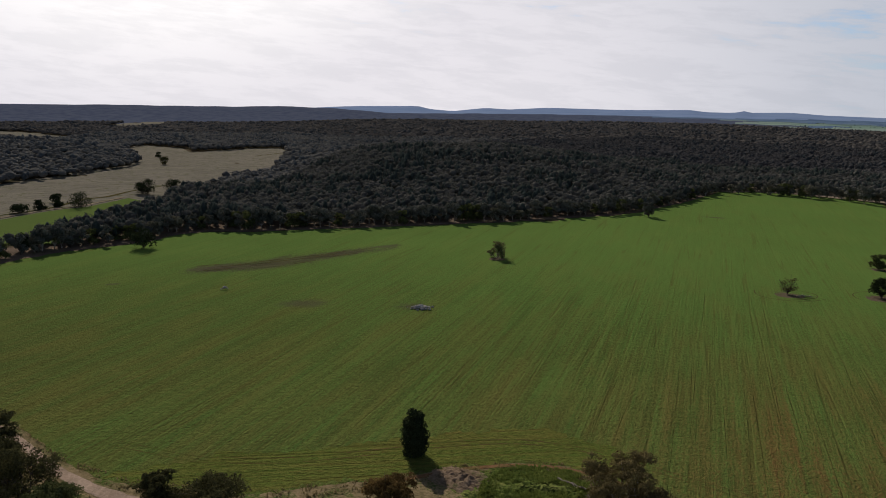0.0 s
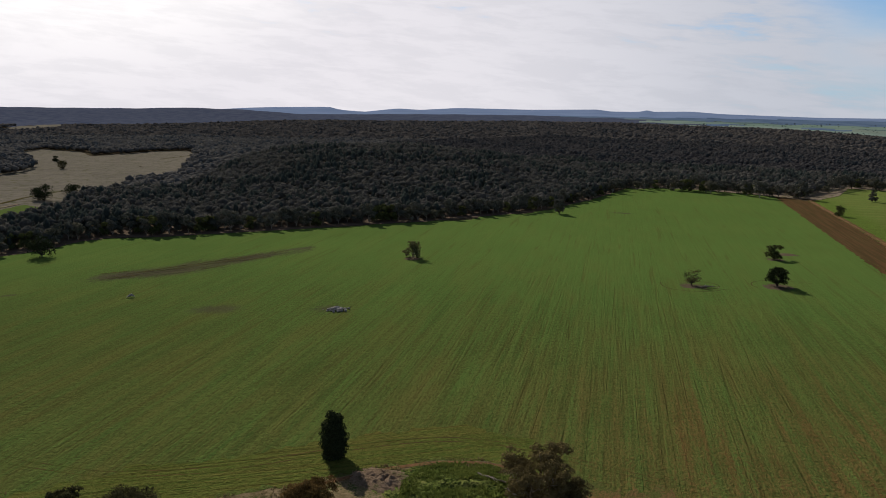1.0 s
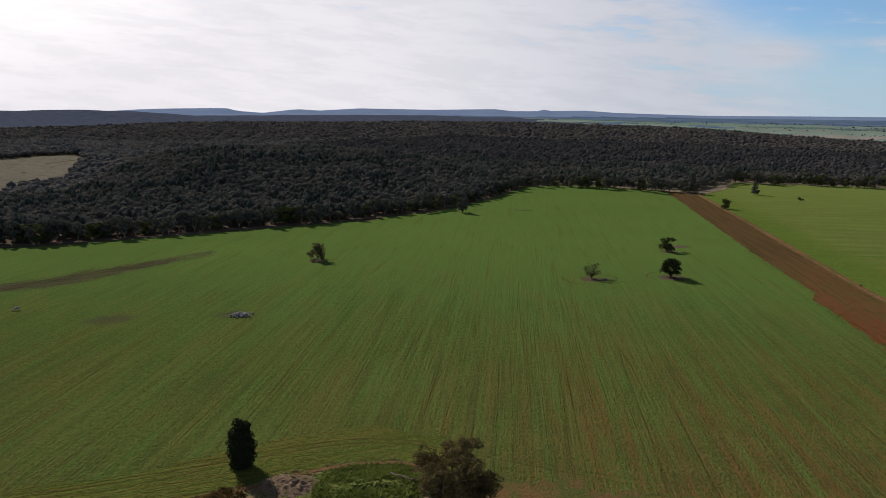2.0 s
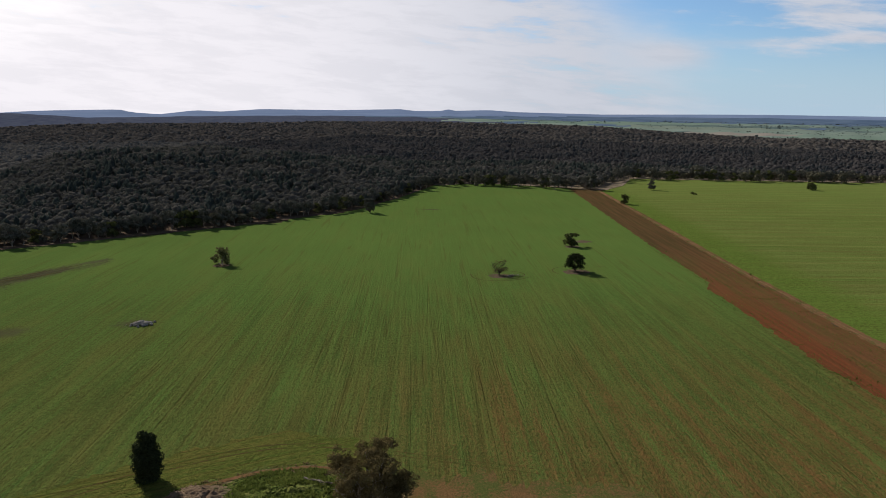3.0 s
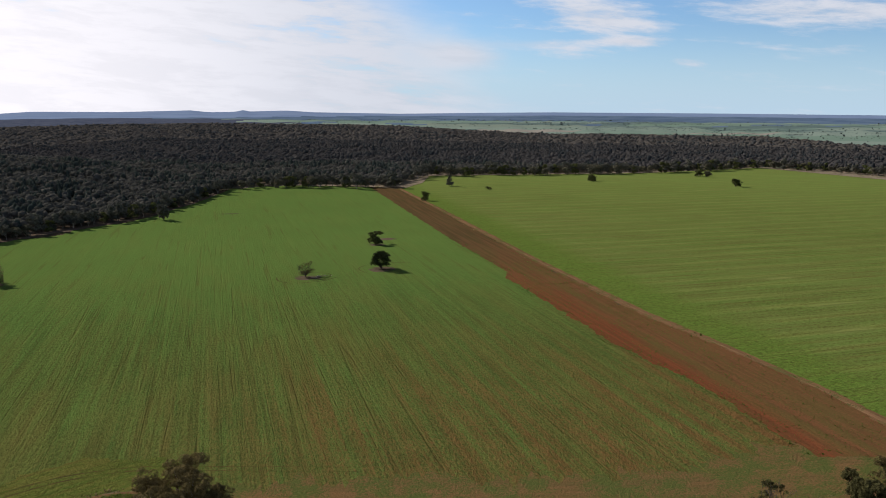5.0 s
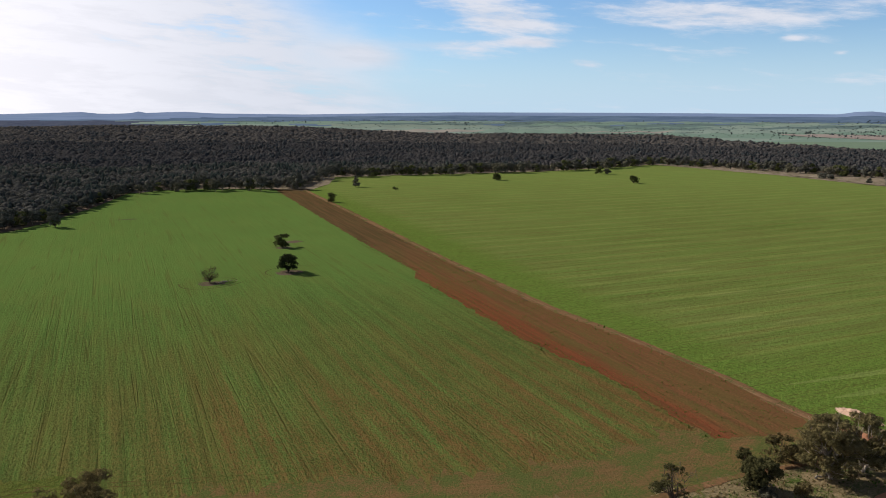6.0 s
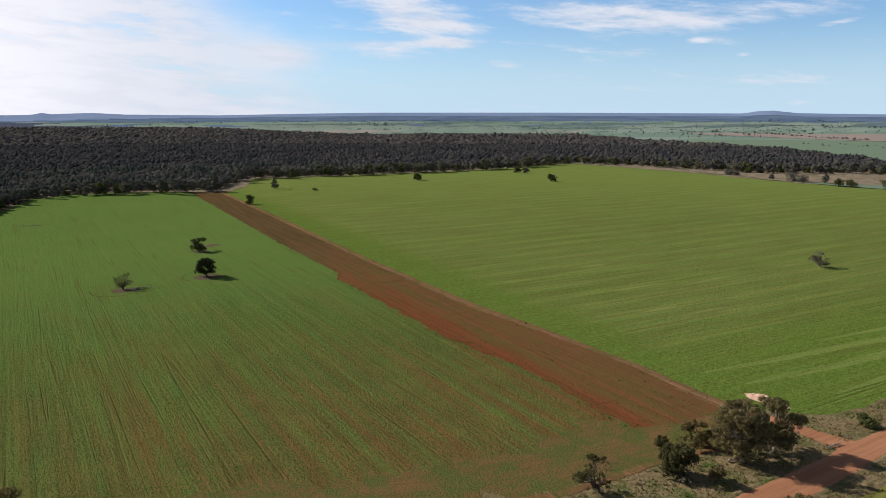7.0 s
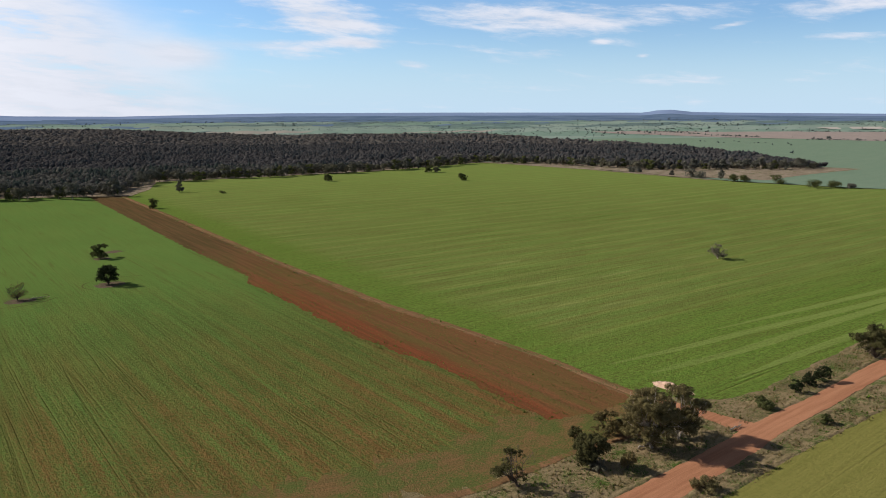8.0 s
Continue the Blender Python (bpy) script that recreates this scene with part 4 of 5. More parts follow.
ribbon("sandy_track", [(-130, 186), (-93, 160), (-77, 145.5), (-66, 138), (-56, 133), (-40, 127)], [2.2, 2.2, 2.5, 3.2, 4.4, 5.4], SANDY, "pale sandy farm track winding past dark shrubs", "track", 0.09, 0.04)
ribbon("bank_track", [(-12, 143.2), (-4, 146.3), (4, 150.4), (15, 153.4), (26, 153.2), (36, 147.8), (44, 141)], [1.0, 1.4, 1.3, 1.2, 1.2, 1.0, 0.6], TRACK_EDGE, "worn earth track round the weedy bank", "track", 0.12, 0.03)
sheet("bare_bank", [(-150, 200), (-95, 172), (-60, 148), (-30, 146), (-12, 152), (0, 158), (14, 160), (30, 160), (46, 146), (60, 128), (30, 100), (-60, 110), (-150, 150)], DRY_VERGE, "dry grass and bare earth at the paddock's edge", "bank", 0.036, 1.0)
# left-hand valley
CLEARINGS = [[(-900, 1990), (-760, 1850), (-770, 2000), (-791, 2207), (-879, 2504), (-959, 2431)],
             [(-1000, 1740), (-858, 1650), (-690, 1460), (-665, 1340), (-810, 1420), (-1000, 1560)]]
WOOD_SIDE = [(-184, 904), (-168, 752), (-192, 710), (-189, 636), (-204, 622), (-201, 569), (-190, 512), (-197, 495), (-198, 465), (-196, 412), (-200, 392), (-215, 385)]
FAR_SIDE = [(-340, 592), (-338, 639), (-330, 675), (-327, 736), (-318, 786), (-324, 827), (-355, 902), (-433, 1058), (-445, 1164), (-368, 1118), (-327, 1035), (-311, 1098), (-292, 1155), (-232, 1143)]
PASTURE = WOOD_SIDE + [(-330, 370), (-420, 545)] + FAR_SIDE
sheet("dry_pasture", [(x + 14, y - 4) for x, y in WOOD_SIDE] + [(-345, 362), (-440, 545)] + [(x - 10, y + 8) for x, y in FAR_SIDE], HAZED_DRY_GRASS, "dry straw-coloured pasture in a wooded valley", "pasture", 0.3, 4.0, 25, 12)
sheet("green_strip", [(-345, 398), (-262, 425), (-255, 443), (-246, 483), (-233, 503), (-225, 553), (-190, 520), (-184, 470), (-183, 412), (-190, 375), (-345, 350)], STRIP_CROP, "strip of bright green crop behind the tree belt", "field", 0.5, 1.5, 25, 8)
ribbon("pasture_track", [(-300, 418), (-262, 438), (-250, 484), (-238, 507), (-230, 556)], [3.0] * 5, MARGIN_EARTH, "pale worn track beside the green strip", "track", 0.6, 0.0)
ribbon("creek_bank", [(-290, 428), (-266, 455), (-257, 476), (-251, 500), (-252, 540), (-242, 557), (-240, 592), (-228, 640)], [1.6, 2.6, 1.8, 2.6, 3.4, 3.6, 2.4, 1.6], RUT_SOIL, "dark eroded bank of a dry creek", "creek", 0.45, 0.25)
ribbon("creek_bank_2", [(-240, 985), (-210, 1010), (-190, 1040)], [2, 5, 2], RUT_SOIL, "dark eroded bank of a dry creek", "creek", 0.45, 0.3)
sheet("far_clearing", CLEARINGS[0], HAZED_DRY_GRASS, "far pale clearing among the woods", "clearing", 1.0, 8, 40, 40)
sheet("far_clearing_2", CLEARINGS[1], HAZED_DRY_GRASS, "far pale clearing below the wooded range", "clearing", 1.0, 8, 40, 40)
sheet("woodland_margin", [(262, 715), (285, 725), (328, 712), (365, 672), (400, 640), (440, 675), (496, 745), (603, 700), (740, 646), (850, 635), (950, 625), (940, 579), (905, 432), (865, 330), (838, 262), (852, 250),
                          (900, 300), (970, 450), (1010, 600), (1000, 690), (850, 690), (740, 700), (610, 752), (500, 800), (440, 770), (400, 740), (330, 780), (270, 780), (230, 735)], MARGIN_EARTH,
      "bare grey-brown earth along the woodland's edge", "margin", 0.3, 2.0, 25, 20)
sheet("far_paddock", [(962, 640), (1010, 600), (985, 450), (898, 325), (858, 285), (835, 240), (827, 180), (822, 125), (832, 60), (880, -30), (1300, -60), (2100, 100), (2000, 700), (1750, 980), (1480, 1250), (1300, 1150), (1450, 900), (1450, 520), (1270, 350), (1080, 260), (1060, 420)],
      HAZED_GREEN, "far haze-paled green paddock beyond the woodland", "field", 0.6, 4.0, 40, 30)

sheet("tan_paddock", [(2298, 1092), (2376, 928), (2382, 715), (2496, 501), (2560, 200), (2000, 120), (1987, 237), (2027, 405), (2061, 618), (2133, 785), (2202, 1000)], TAN_PADDOCK, "bare pinkish-tan paddock out on the plain", "field", 0.9, 5.0, 40, 40)
sheet("stubble_paddock", [(2798, 538), (2960, 300), (2760, 250), (2692, 470)], PALE_STUBBLE, "pale stubble paddock out on the plain", "field", 1.2, 5.0, 40, 40)
sheet("bare_corner", [(985, 500), (903, 408), (885, 348), (858, 309), (855, 289), (862, 250), (861, 209), (970, 186), (1085, 151), (1100, 200), (1075, 270), (1060, 320), (1000, 400)], MARGIN_EARTH, "bare grey-brown earth between the fence and the wood", "margin", 0.75, 3.0, 25, 12)

# ---- woodland ----


# the wood's near edge and far end, by compass heading
WOOD_HEADING = [-30.5, -29.5, -27, -24, -21, -19.5, -17, -14, -8, -3.6, 4.8, 11, 14, 17, 19.7, 21.4, 24.5, 28.5, 31, 33.3, 40.3, 48.3, 53, 57, 59.5, 65, 70, 74.5, 78, 80]
WOOD_NEAR = [386, 393, 406, 416, 425, 440, 450, 445, 455, 466, 497, 544, 577, 655, 770, 786, 796, 782, 775, 915, 940, 1000, 1066, 1160, 1135, 1075, 1022, 1062, 1085, 1095]
WOOD_FAR = [395, 405, 436, 485, 535, 600, 660, 2500, 2500, 2500, 2500, 2500, 2500, 2500, 2450, 2400, 2400, 2350, 2300, 2250, 2150, 2100, 2080, 2050, 1990, 1790, 1610, 1350, 1175, 1100]
def wood_edge(a):
    """The distance to the wood's front, by compass heading."""
    return np.interp(a, WOOD_HEADING, WOOD_NEAR) + np.interp(a, [-31, -22, -15, 14, 19, 21], [3, 4, 9, 9, 3, 0])


rim = [(a, float(wood_edge(a))) for a in np.arange(-30.4, 18.8, 0.8)]
sheet("wood_margin", [((r - 11) * math.sin(radians(a)), (r - 11) * math.cos(radians(a))) for a, r in rim] + [((r + 24) * math.sin(radians(a)), (r + 24) * math.cos(radians(a))) for a, r in rim[::-1]],
      SHADE_EARTH, "bare brown earth under the woodland's edge", "margin", 0.14, 1.6, 25, 3)


def wooded(x, y):
    r, a = np.hypot(x, y), np.degrees(np.arctan2(x, y))
    ok = (r > wood_edge(a) + 2) & (r < np.interp(a, WOOD_HEADING, WOOD_FAR)) & (a > -30.5) & (a < 80)
    valley = (a < -13) & (a > -36) & (r > np.interp(a, [-36, -30, -26, -21.6, -20, -13], [690, 700, 745, 850, 1090, 1190])) & (r < 2500)
    ok |= valley
    ok &= ~inside(x, y, PASTURE) & ~inside(x, y, CLEARINGS[0]) & ~inside(x, y, CLEARINGS[1])
    return ok


# how far the near slopes reach before the hill's brow
BROW_HEADING = [-40, -30, -24, -21, -17, -14, -11, -8, -4, 2, 7, 11, 15, 19, 25, 80]
BROW_RADIUS = [1000, 1000, 900, 860, 640, 600, 690, 820, 900, 960, 930, 850, 740, 900, 1000, 1000]


def build_woods(name, low, high, gap, radius, tall, clumps, leaf, seed, mat, label, lump, part_of=None, pines=0.25):
    """All the trees of one belt of the wood: for each a lumpy crown and a skin of leaf clumps; pines are narrow and pointed."""
    rng = np.random.default_rng(seed)
    ext = high + 20
    g = np.arange(-ext, ext, gap)
    x, y = np.meshgrid(g, g[g > 0])
    x = (x + rng.uniform(-0.48, 0.48, x.shape) * gap).ravel()
    y = (y + rng.uniform(-0.48, 0.48, y.shape) * gap).ravel()
    r = np.hypot(x, y)
    keep = (r > low) & (r <= high)
    x, y = x[keep], y[keep]
    keep = wooded(x, y) & (rng.random(len(x)) < 0.94)
    r, a = np.hypot(x, y), np.degrees(np.arctan2(x, y))
    brow = np.interp(a, BROW_HEADING, BROW_RADIUS)
    head = a + 3 * np.sin(r / 45)
    # slopes behind the brow count as valley, so they get its haze-tinted leaf
    in_valley = (r > np.where(head < -14, 640, np.maximum(brow, 640))) & (head < 5)
    keep &= in_valley if part_of == "valley" else ~in_valley | (r > 1600)
    x, y = x[keep], y[keep]
    n = len(x)
    grove = np.array([noise.noise(Vector((px / 60, py / 60, 7.0))) for px, py in zip(x, y)])
    pine = rng.random(n) < pines + 0.9 * np.clip(grove, -0.25, 0.4)
    rad = radius * rng.lognormal(0, 0.24, n) * np.where(pine, 0.74, 1.08)
    hgt = tall * rng.lognormal(0, 0.11, n) * np.where(pine, 1.12, 0.97) * (1 + 0.25 * grove)
    half = np.where(pine, hgt * 0.43, np.minimum(hgt * 0.42, rad * rng.uniform(0.8, 1.25, n)))
    c = np.stack([x, y, land(x, y) + hgt - half], 1)
    size = np.stack([rad, rad, half], 1)
    lobe = rng.normal(size=(n, 5, 3))
    lobe[..., 2] = np.abs(lobe[..., 2]) * 0.8
    lobe /= np.linalg.norm(lobe, axis=2, keepdims=True)

    def skin(d):
        """How far the crown swells along the directions d, (n, k, 3)."""
        swell = 0.70 + 0.42 * np.clip(np.einsum("nkc,nlc->nkl", d, lobe), 0, 1).max(2) ** 3
        taper = np.where(pine[:, None], 1.0 - 0.38 * np.clip(d[..., 2], -0.6, 1), 1.0)
        return np.stack([swell * taper, swell * taper, np.where(pine[:, None], 0.95, swell)], -1)
    bm = bmesh.new()
    bmesh.ops.create_icosphere(bm, subdivisions=lump, radius=1.0)
    ball = np.array([v.co[:] for v in bm.verts])
    bfaces = np.array([[v.index for v in f.verts] for f in bm.faces])
    bm.free()
    q, k = len(ball), clumps
    spin = rng.uniform(0, math.tau, n)
    cs, sn = np.cos(spin)[:, None], np.sin(spin)[:, None]
    turned = np.stack([ball[None, :, 0] * cs - ball[None, :, 1] * sn, ball[None, :, 0] * sn + ball[None, :, 1] * cs, np.repeat(ball[None, :, 2], n, 0)], -1)
    hv = (c[:, None] + turned * size[:, None] * skin(turned) * rng.uniform(0.86, 1.06, (n, q, 1))).reshape(-1, 3)
    hf = (bfaces[None] + (np.arange(n) * q)[:, None, None]).reshape(-1, 3)
    d = rng.normal(size=(n, k, 3))
    d[..., 2] = np.abs(d[..., 2]) * 0.9 - 0.28
    d /= np.linalg.norm(d, axis=2, keepdims=True)
    pos = c[:, None] + d * size[:, None] * skin(d) * rng.uniform(0.94, 1.12, (n, k, 1))
    sz = leaf * rad[:, None] / radius * rng.uniform(0.6, 1.4, (n, k))
    qv, qf = leaf_quads(pos.reshape(-1, 3), (d + rng.normal(size=d.shape) * 0.35).reshape(-1, 3), sz.ravel(), rng)
    tri = np.concatenate([qf[:, [0, 1, 2]], qf[:, [0, 2, 3]]])
    me = mesh_of(name, np.concatenate([hv, qv]), np.concatenate([hf, tri + len(hv)]), [mat], True)
    tone = np.where(pine, rng.uniform(0, 0.18, n), rng.uniform(0.34, 1.0, n))
    held = me.attributes.new("tone", "FLOAT", "POINT")
    held.data.foreach_set("value", np.concatenate([np.repeat(tone, q), np.repeat(tone, k * 4)]).astype(np.float32))
    return tagged(new(name, me), label, "woodland", kind="stuff")


build_woods("near_woodland", 380, 1000, 5.0, 3.05, 9.2, 26, 0.56, 11, WOOD_NEAR_LEAF, "dense dark grey-green eucalypt and pine woodland on a hill", 1)
build_woods("middle_woodland", 1000, 1600, 5.8, 3.6, 8.6, 4, 0.85, 12, HAZED_MIDDLE_LEAF, "dark brown-green woodland covering low rises", 1, None, 0.1)
build_woods("valley_woodland", 640, 1600, 6.0, 3.9, 7.8, 4, 0.85, 15, HAZED_VALLEY_LEAF, "hazed grey-green woodland round the dry pasture", 1, "valley", 0.1)
build_woods("far_woodland", 1600, 2520, 10.5, 6.8, 9.0, 3, 1.6, 13, HAZED_FAR_LEAF, "distant dark, hazed woodland canopy on a ridge", 1, None, 0.05)

# ---- the woodland's front rank: single trees with trunks ----
EDGE_LABEL = "grey-green eucalypt with a pale trunk at the woodland's edge"
EDGE_GROUP = "trees along the woodland edge"
edge_kinds = [build_tree("edge_tree", 10.5, 7.5, LEAF_WOOD, BARK_PALE, 21, 640, 0.52, 8, 0.14, 0.22, EDGE_LABEL, "tree", EDGE_GROUP, lobe_size=1.3),
              build_tree("edge_tree", 9.0, 6.5, LEAF_OLIVE, BARK_DARK, 22, 640, 0.52, 8, 0.14, 0.2, "olive-green eucalypt with a dark trunk at the woodland's edge", "tree", EDGE_GROUP, lobe_size=1.3),
              build_tree("edge_tree", 11.0, 6.0, LEAF_WOOD, BARK_DARK, 23, 640, 0.52, 8, 0.14, 0.2, "dark upright native pine at the woodland's edge", "tree", EDGE_GROUP, lobe_size=1.3),
              build_tree("edge_tree", 8.0, 7.0, LEAF_GREY, BARK_PALE, 24, 640, 0.52, 8, 0.14, 0.2, "silver-grey eucalypt with a pale trunk at the woodland's edge", "tree", EDGE_GROUP, lobe_size=1.3)]


def build_edge():
    rng = np.random.default_rng(5)
    a, n = -30.3, 0
    while a < 79.5:
        r = float(wood_edge(a))
        dr = rng.uniform(-4, 3) if a < 20 else rng.uniform(-30, 0)
        x, y = (r + dr) * math.sin(radians(a)), (r + dr) * math.cos(radians(a))
        kind = int(rng.choice(4, p=[0.42, 0.22, 0.28, 0.08] if a < 20 else [0.34, 0.22, 0.14, 0.30]))
        size, turn = rng.uniform(0.8, 1.25) * (1.0 if a < 20 else 1.15), rng.uniform(0, math.tau)
        if not inside(np.array([x]), np.array([y]), PASTURE)[0]:
            if n < 4:
                stand(edge_kinds[n], x, y, turn, size)
            else:
                plant(edge_kinds[kind], x, y, turn, size)
            n += 1
        if a > 20 and rng.random() < 0.30 and n > 8:
            far = r - rng.uniform(18, 40)
            plant(edge_kinds[int(rng.choice(4))], far * math.sin(radians(a)), far * math.cos(radians(a)), rng.uniform(0, math.tau), rng.uniform(1.15, 1.6))
        a += math.degrees(rng.uniform(3.2, 6.0) / r) * (1.0 if a < 20 else 1.25)


build_edge()

# ---- single trees in the paddocks ----
PADDOCK = "trees standing in the paddocks"
stand(build_tree("paddock_tree", 8.8, 8.6, LEAF_PALE, BARK_PALE, 31, 4200, 0.25, 14, 0.05, 0.26, "leafy olive-green eucalypt with thin drooping crown in the crop", "tree", PADDOCK, open_crown=0.4, form="cone", spread=(0.6, 0.95)), 27, 375)
stand(build_tree("bare_tree", 7.4, 7.4, LEAF_BROWN, BARK_DARK, 32, 700, 0.2, 12, 0.12, 0.26, "half-dead grey tree with bare twisted branches in the crop", "tree", PADDOCK, dead_limbs=14, open_crown=0.8, spread=(0.3, 0.95), blobs_per=2), 144, 317)
stand(build_tree("paddock_tree", 8.6, 9.2, LEAF_DARK, BARK_DARK, 33, 6000, 0.25, 15, 0.06, 0.3, "dense dark round tree standing in the crop", "tree", PADDOCK, spread=(0.3, 0.8), lobe_size=1.15), 182, 315)
stand(build_tree("paddock_tree", 7.8, 8.2, LEAF_OLIVE, BARK_DARK, 34, 4400, 0.25, 13, 0.06, 0.24, "olive-green spreading tree standing in the crop", "tree", PADDOCK, spread=(0.3, 0.85), lobe_size=1.05), 214, 376)
stand(build_tree("paddock_tree", 10.6, 9.5, LEAF_WOOD, BARK_DARK, 35, 2600, 0.4, 11, 0.07, 0.3, "tall dark tree just outside the woodland", "tree", PADDOCK), 142, 537)
stand(build_tree("paddock_tree", 8.4, 8.6, LEAF_OLIVE, BARK_DARK, 36, 1600, 0.42, 10, 0.07, 0.26, "rounded olive tree beside the bare strip's far end", "tree", PADDOCK), 356, 540)
stand(build_tree("paddock_tree", 12.0, 8.0, LEAF_WOOD, BARK_DARK, 37, 1800, 0.45, 10, 0.07, 0.26, "tall narrow dark tree in the pale crop", "tree", PADDOCK), 445, 633)
stand(build_tree("low_bush", 3.2, 6.5, LEAF_OLIVE, BARK_DARK, 38, 300, 0.4, 5, 0.1, 0.12, "low spreading bush in the pale crop", "bush", PADDOCK, form="dome"), 459, 587)
stand(build_tree("paddock_tree", 7.4, 11, LEAF_OLIVE, BARK_DARK, 39, 1400, 0.5, 11, 0.07, 0.26, "wide low-crowned tree in the pale crop", "tree", PADDOCK), 607, 597)
stand(build_tree("paddock_tree", 8.8, 9.6, LEAF_OLIVE, BARK_PALE, 40, 1400, 0.5, 11, 0.07, 0.26, "broad pale-trunked tree by the field's far edge", "tree", PADDOCK), 762, 578)
stand(build_tree("paddock_tree", 6.8, 8.3, LEAF_GREY, BARK_PALE, 41, 1000, 0.5, 10, 0.07, 0.22, "thin grey tree beside a broader one", "tree", PADDOCK), 769, 570)
stand(build_tree("paddock_tree", 7.8, 9.8, LEAF_OLIVE, BARK_DARK, 42, 1600, 0.48, 11, 0.07, 0.26, "rounded dark tree alone in the pale crop", "tree", PADDOCK), 689, 478)
stand(build_tree("bare_tree", 7.8, 8.6, LEAF_GREY, BARK_PALE, 43, 1500, 0.26, 12, 0.12, 0.24, "grey sparse tree alone in the pale crop", "tree", PADDOCK, open_crown=0.6, dead_limbs=8), 392, 115)

# along the far fence of the pale field
FENCE = "trees along the far fence"
for i, (x, y, hgt, wid, mat) in enumerate([(831, 190, 9.7, 16, LEAF_OLIVE), (833, 234, 8.2, 11, LEAF_OLIVE), (833, 222, 7.6, 12, LEAF_OLIVE), (853, 253, 10.9, 9, LEAF_WOOD), (807, 151, 8.1, 16, LEAF_OLIVE),
                                           (816, 138, 7.0, 16, LEAF_OLIVE), (821, 121, 4.6, 8, LEAF_WOOD), (862, 288, 9.3, 15, LEAF_WOOD), (856, 276, 8.3, 14, LEAF_WOOD), (899, 371, 6.8, 12, LEAF_WOOD), (896, 362, 5.8, 8, LEAF_WOOD), (875, 315, 6.0, 5.4, LEAF_WOOD)]):
    stand(build_tree("fence_tree", hgt, wid, mat, BARK_DARK, 50 + i, 1100, 0.46, 10, 0.12, 0.28, "spreading dark-green tree along the far fence line", "tree", FENCE), x, y)
# the valley on the other side
VALLEY = "trees round the dry pasture"
for i, (x, y, hgt, wid) in enumerate([(-237, 505, 10, 16), (-255, 487, 6.5, 7.2), (-260, 519, 6.5, 7.6), (-220, 575, 11.7, 13), (-226, 580, 9, 12), (-297, 828, 8.9, 8.9), (-344, 938, 6.7, 6.5), (-216, 617, 7.6, 11.9),
                                      (-146, 374, 13.0, 11.8), (-195, 355, 9.6, 7.5), (-259, 470, 6, 10), (-250, 500, 5, 6)]):
    stand(build_tree("valley_tree", hgt, wid, LEAF_DARK if i != 5 else LEAF_SHRUB, BARK_DARK, 70 + i, 1200, 0.42, 10, 0.06, 0.28, "dark bushy tree beside the dry pasture", "tree", VALLEY, lobe_size=1.3, form="dome" if hgt > 12 else "round", spread=(0.3, 0.8)), x, y)

# ---- near trees and shrubs ----
stand(build_tree("cypress_pine", 10.8, 5.2, LEAF_DARK, BARK_DARK, 90, 6500, 0.25, 9, 0.1, 0.25, "dense dark columnar cypress pine at the crop's edge", "tree", form="column"), -5, 157)
stand(build_tree("gum_tree", 11.4, 14.5, LEAF_BROWN, BARK_PALE, 91, 30000, 0.17, 24, 0.1, 0.45, "broad brown-green gum tree by the earth bank", "tree", lobe_size=1.0, spread=(0.35, 0.9), blobs_per=2, dead_limbs=1), 34, 132)
stand(build_tree("gum_tree", 15.2, 11.6, LEAF_GUM, BARK_PALE, 92, 34000, 0.165, 26, 0.08, 0.5, "tall gum tree with pale bare limbs beside the road", "tree", dead_limbs=3, lobe_size=1.02, spread=(0.3, 0.85), blobs_per=2), 158, 58.2)
stand(build_tree("gum_tree", 12.8, 10.5, LEAF_GUM, BARK_PALE, 93, 22000, 0.165, 20, 0.08, 0.35, "smaller gum tree with bleached branches beside the road", "tree", dead_limbs=4, lobe_size=1.0, spread=(0.3, 0.85), blobs_per=2), 166, 55)
SHRUBS = "shrubs along the verge"
stand(build_tree("dark_shrub", 6.6, 7.2, LEAF_SHRUB, BARK_DARK, 94, 14000, 0.19, 20, 0.02, 0.22, "dark dense bushy tree on the verge", "shrub", SHRUBS, lobe_size=1.1, spread=(0.3, 0.8), blobs_per=2, lean_to=(-0.4, 0.6)), 141.8, 64.6)
stand(build_tree("olive_shrub", 5.4, 8.0, LEAF_BROWN, BARK_DARK, 98, 4200, 0.19, 11, 0.12, 0.16, "spreading olive-brown bush behind a dark one", "shrub", SHRUBS, lobe_size=0.95, spread=(0.3, 0.9), blobs_per=2), 159.5, 69)
stand(build_tree("dark_shrub", 3.2, 3.4, LEAF_SHRUB, BARK_DARK, 99, 2200, 0.18, 8, 0.12, 0.14, "small dark bush beside the wheel track", "shrub", SHRUBS, lobe_size=1.1, spread=(0.3, 0.85), blobs_per=2), 152, 74)
stand(build_tree("low_shrub", 2.9, 3.7, LEAF_GREY, BARK_DARK, 95, 1500, 0.16, 6, 0.1, 0.1, "small grey-green shrub at a dark bush's foot", "shrub", SHRUBS, form="dome", lobe_size=1.2), 140.6, 63.2)
stand(build_tree("low_shrub", 4.2, 3.8, LEAF_BROWN, BARK_DARK, 96, 1700, 0.18, 7, 0.1, 0.1, "upright grey-olive shrub near the gum trees", "shrub", SHRUBS, lobe_size=1.2), 144.2, 57.8)
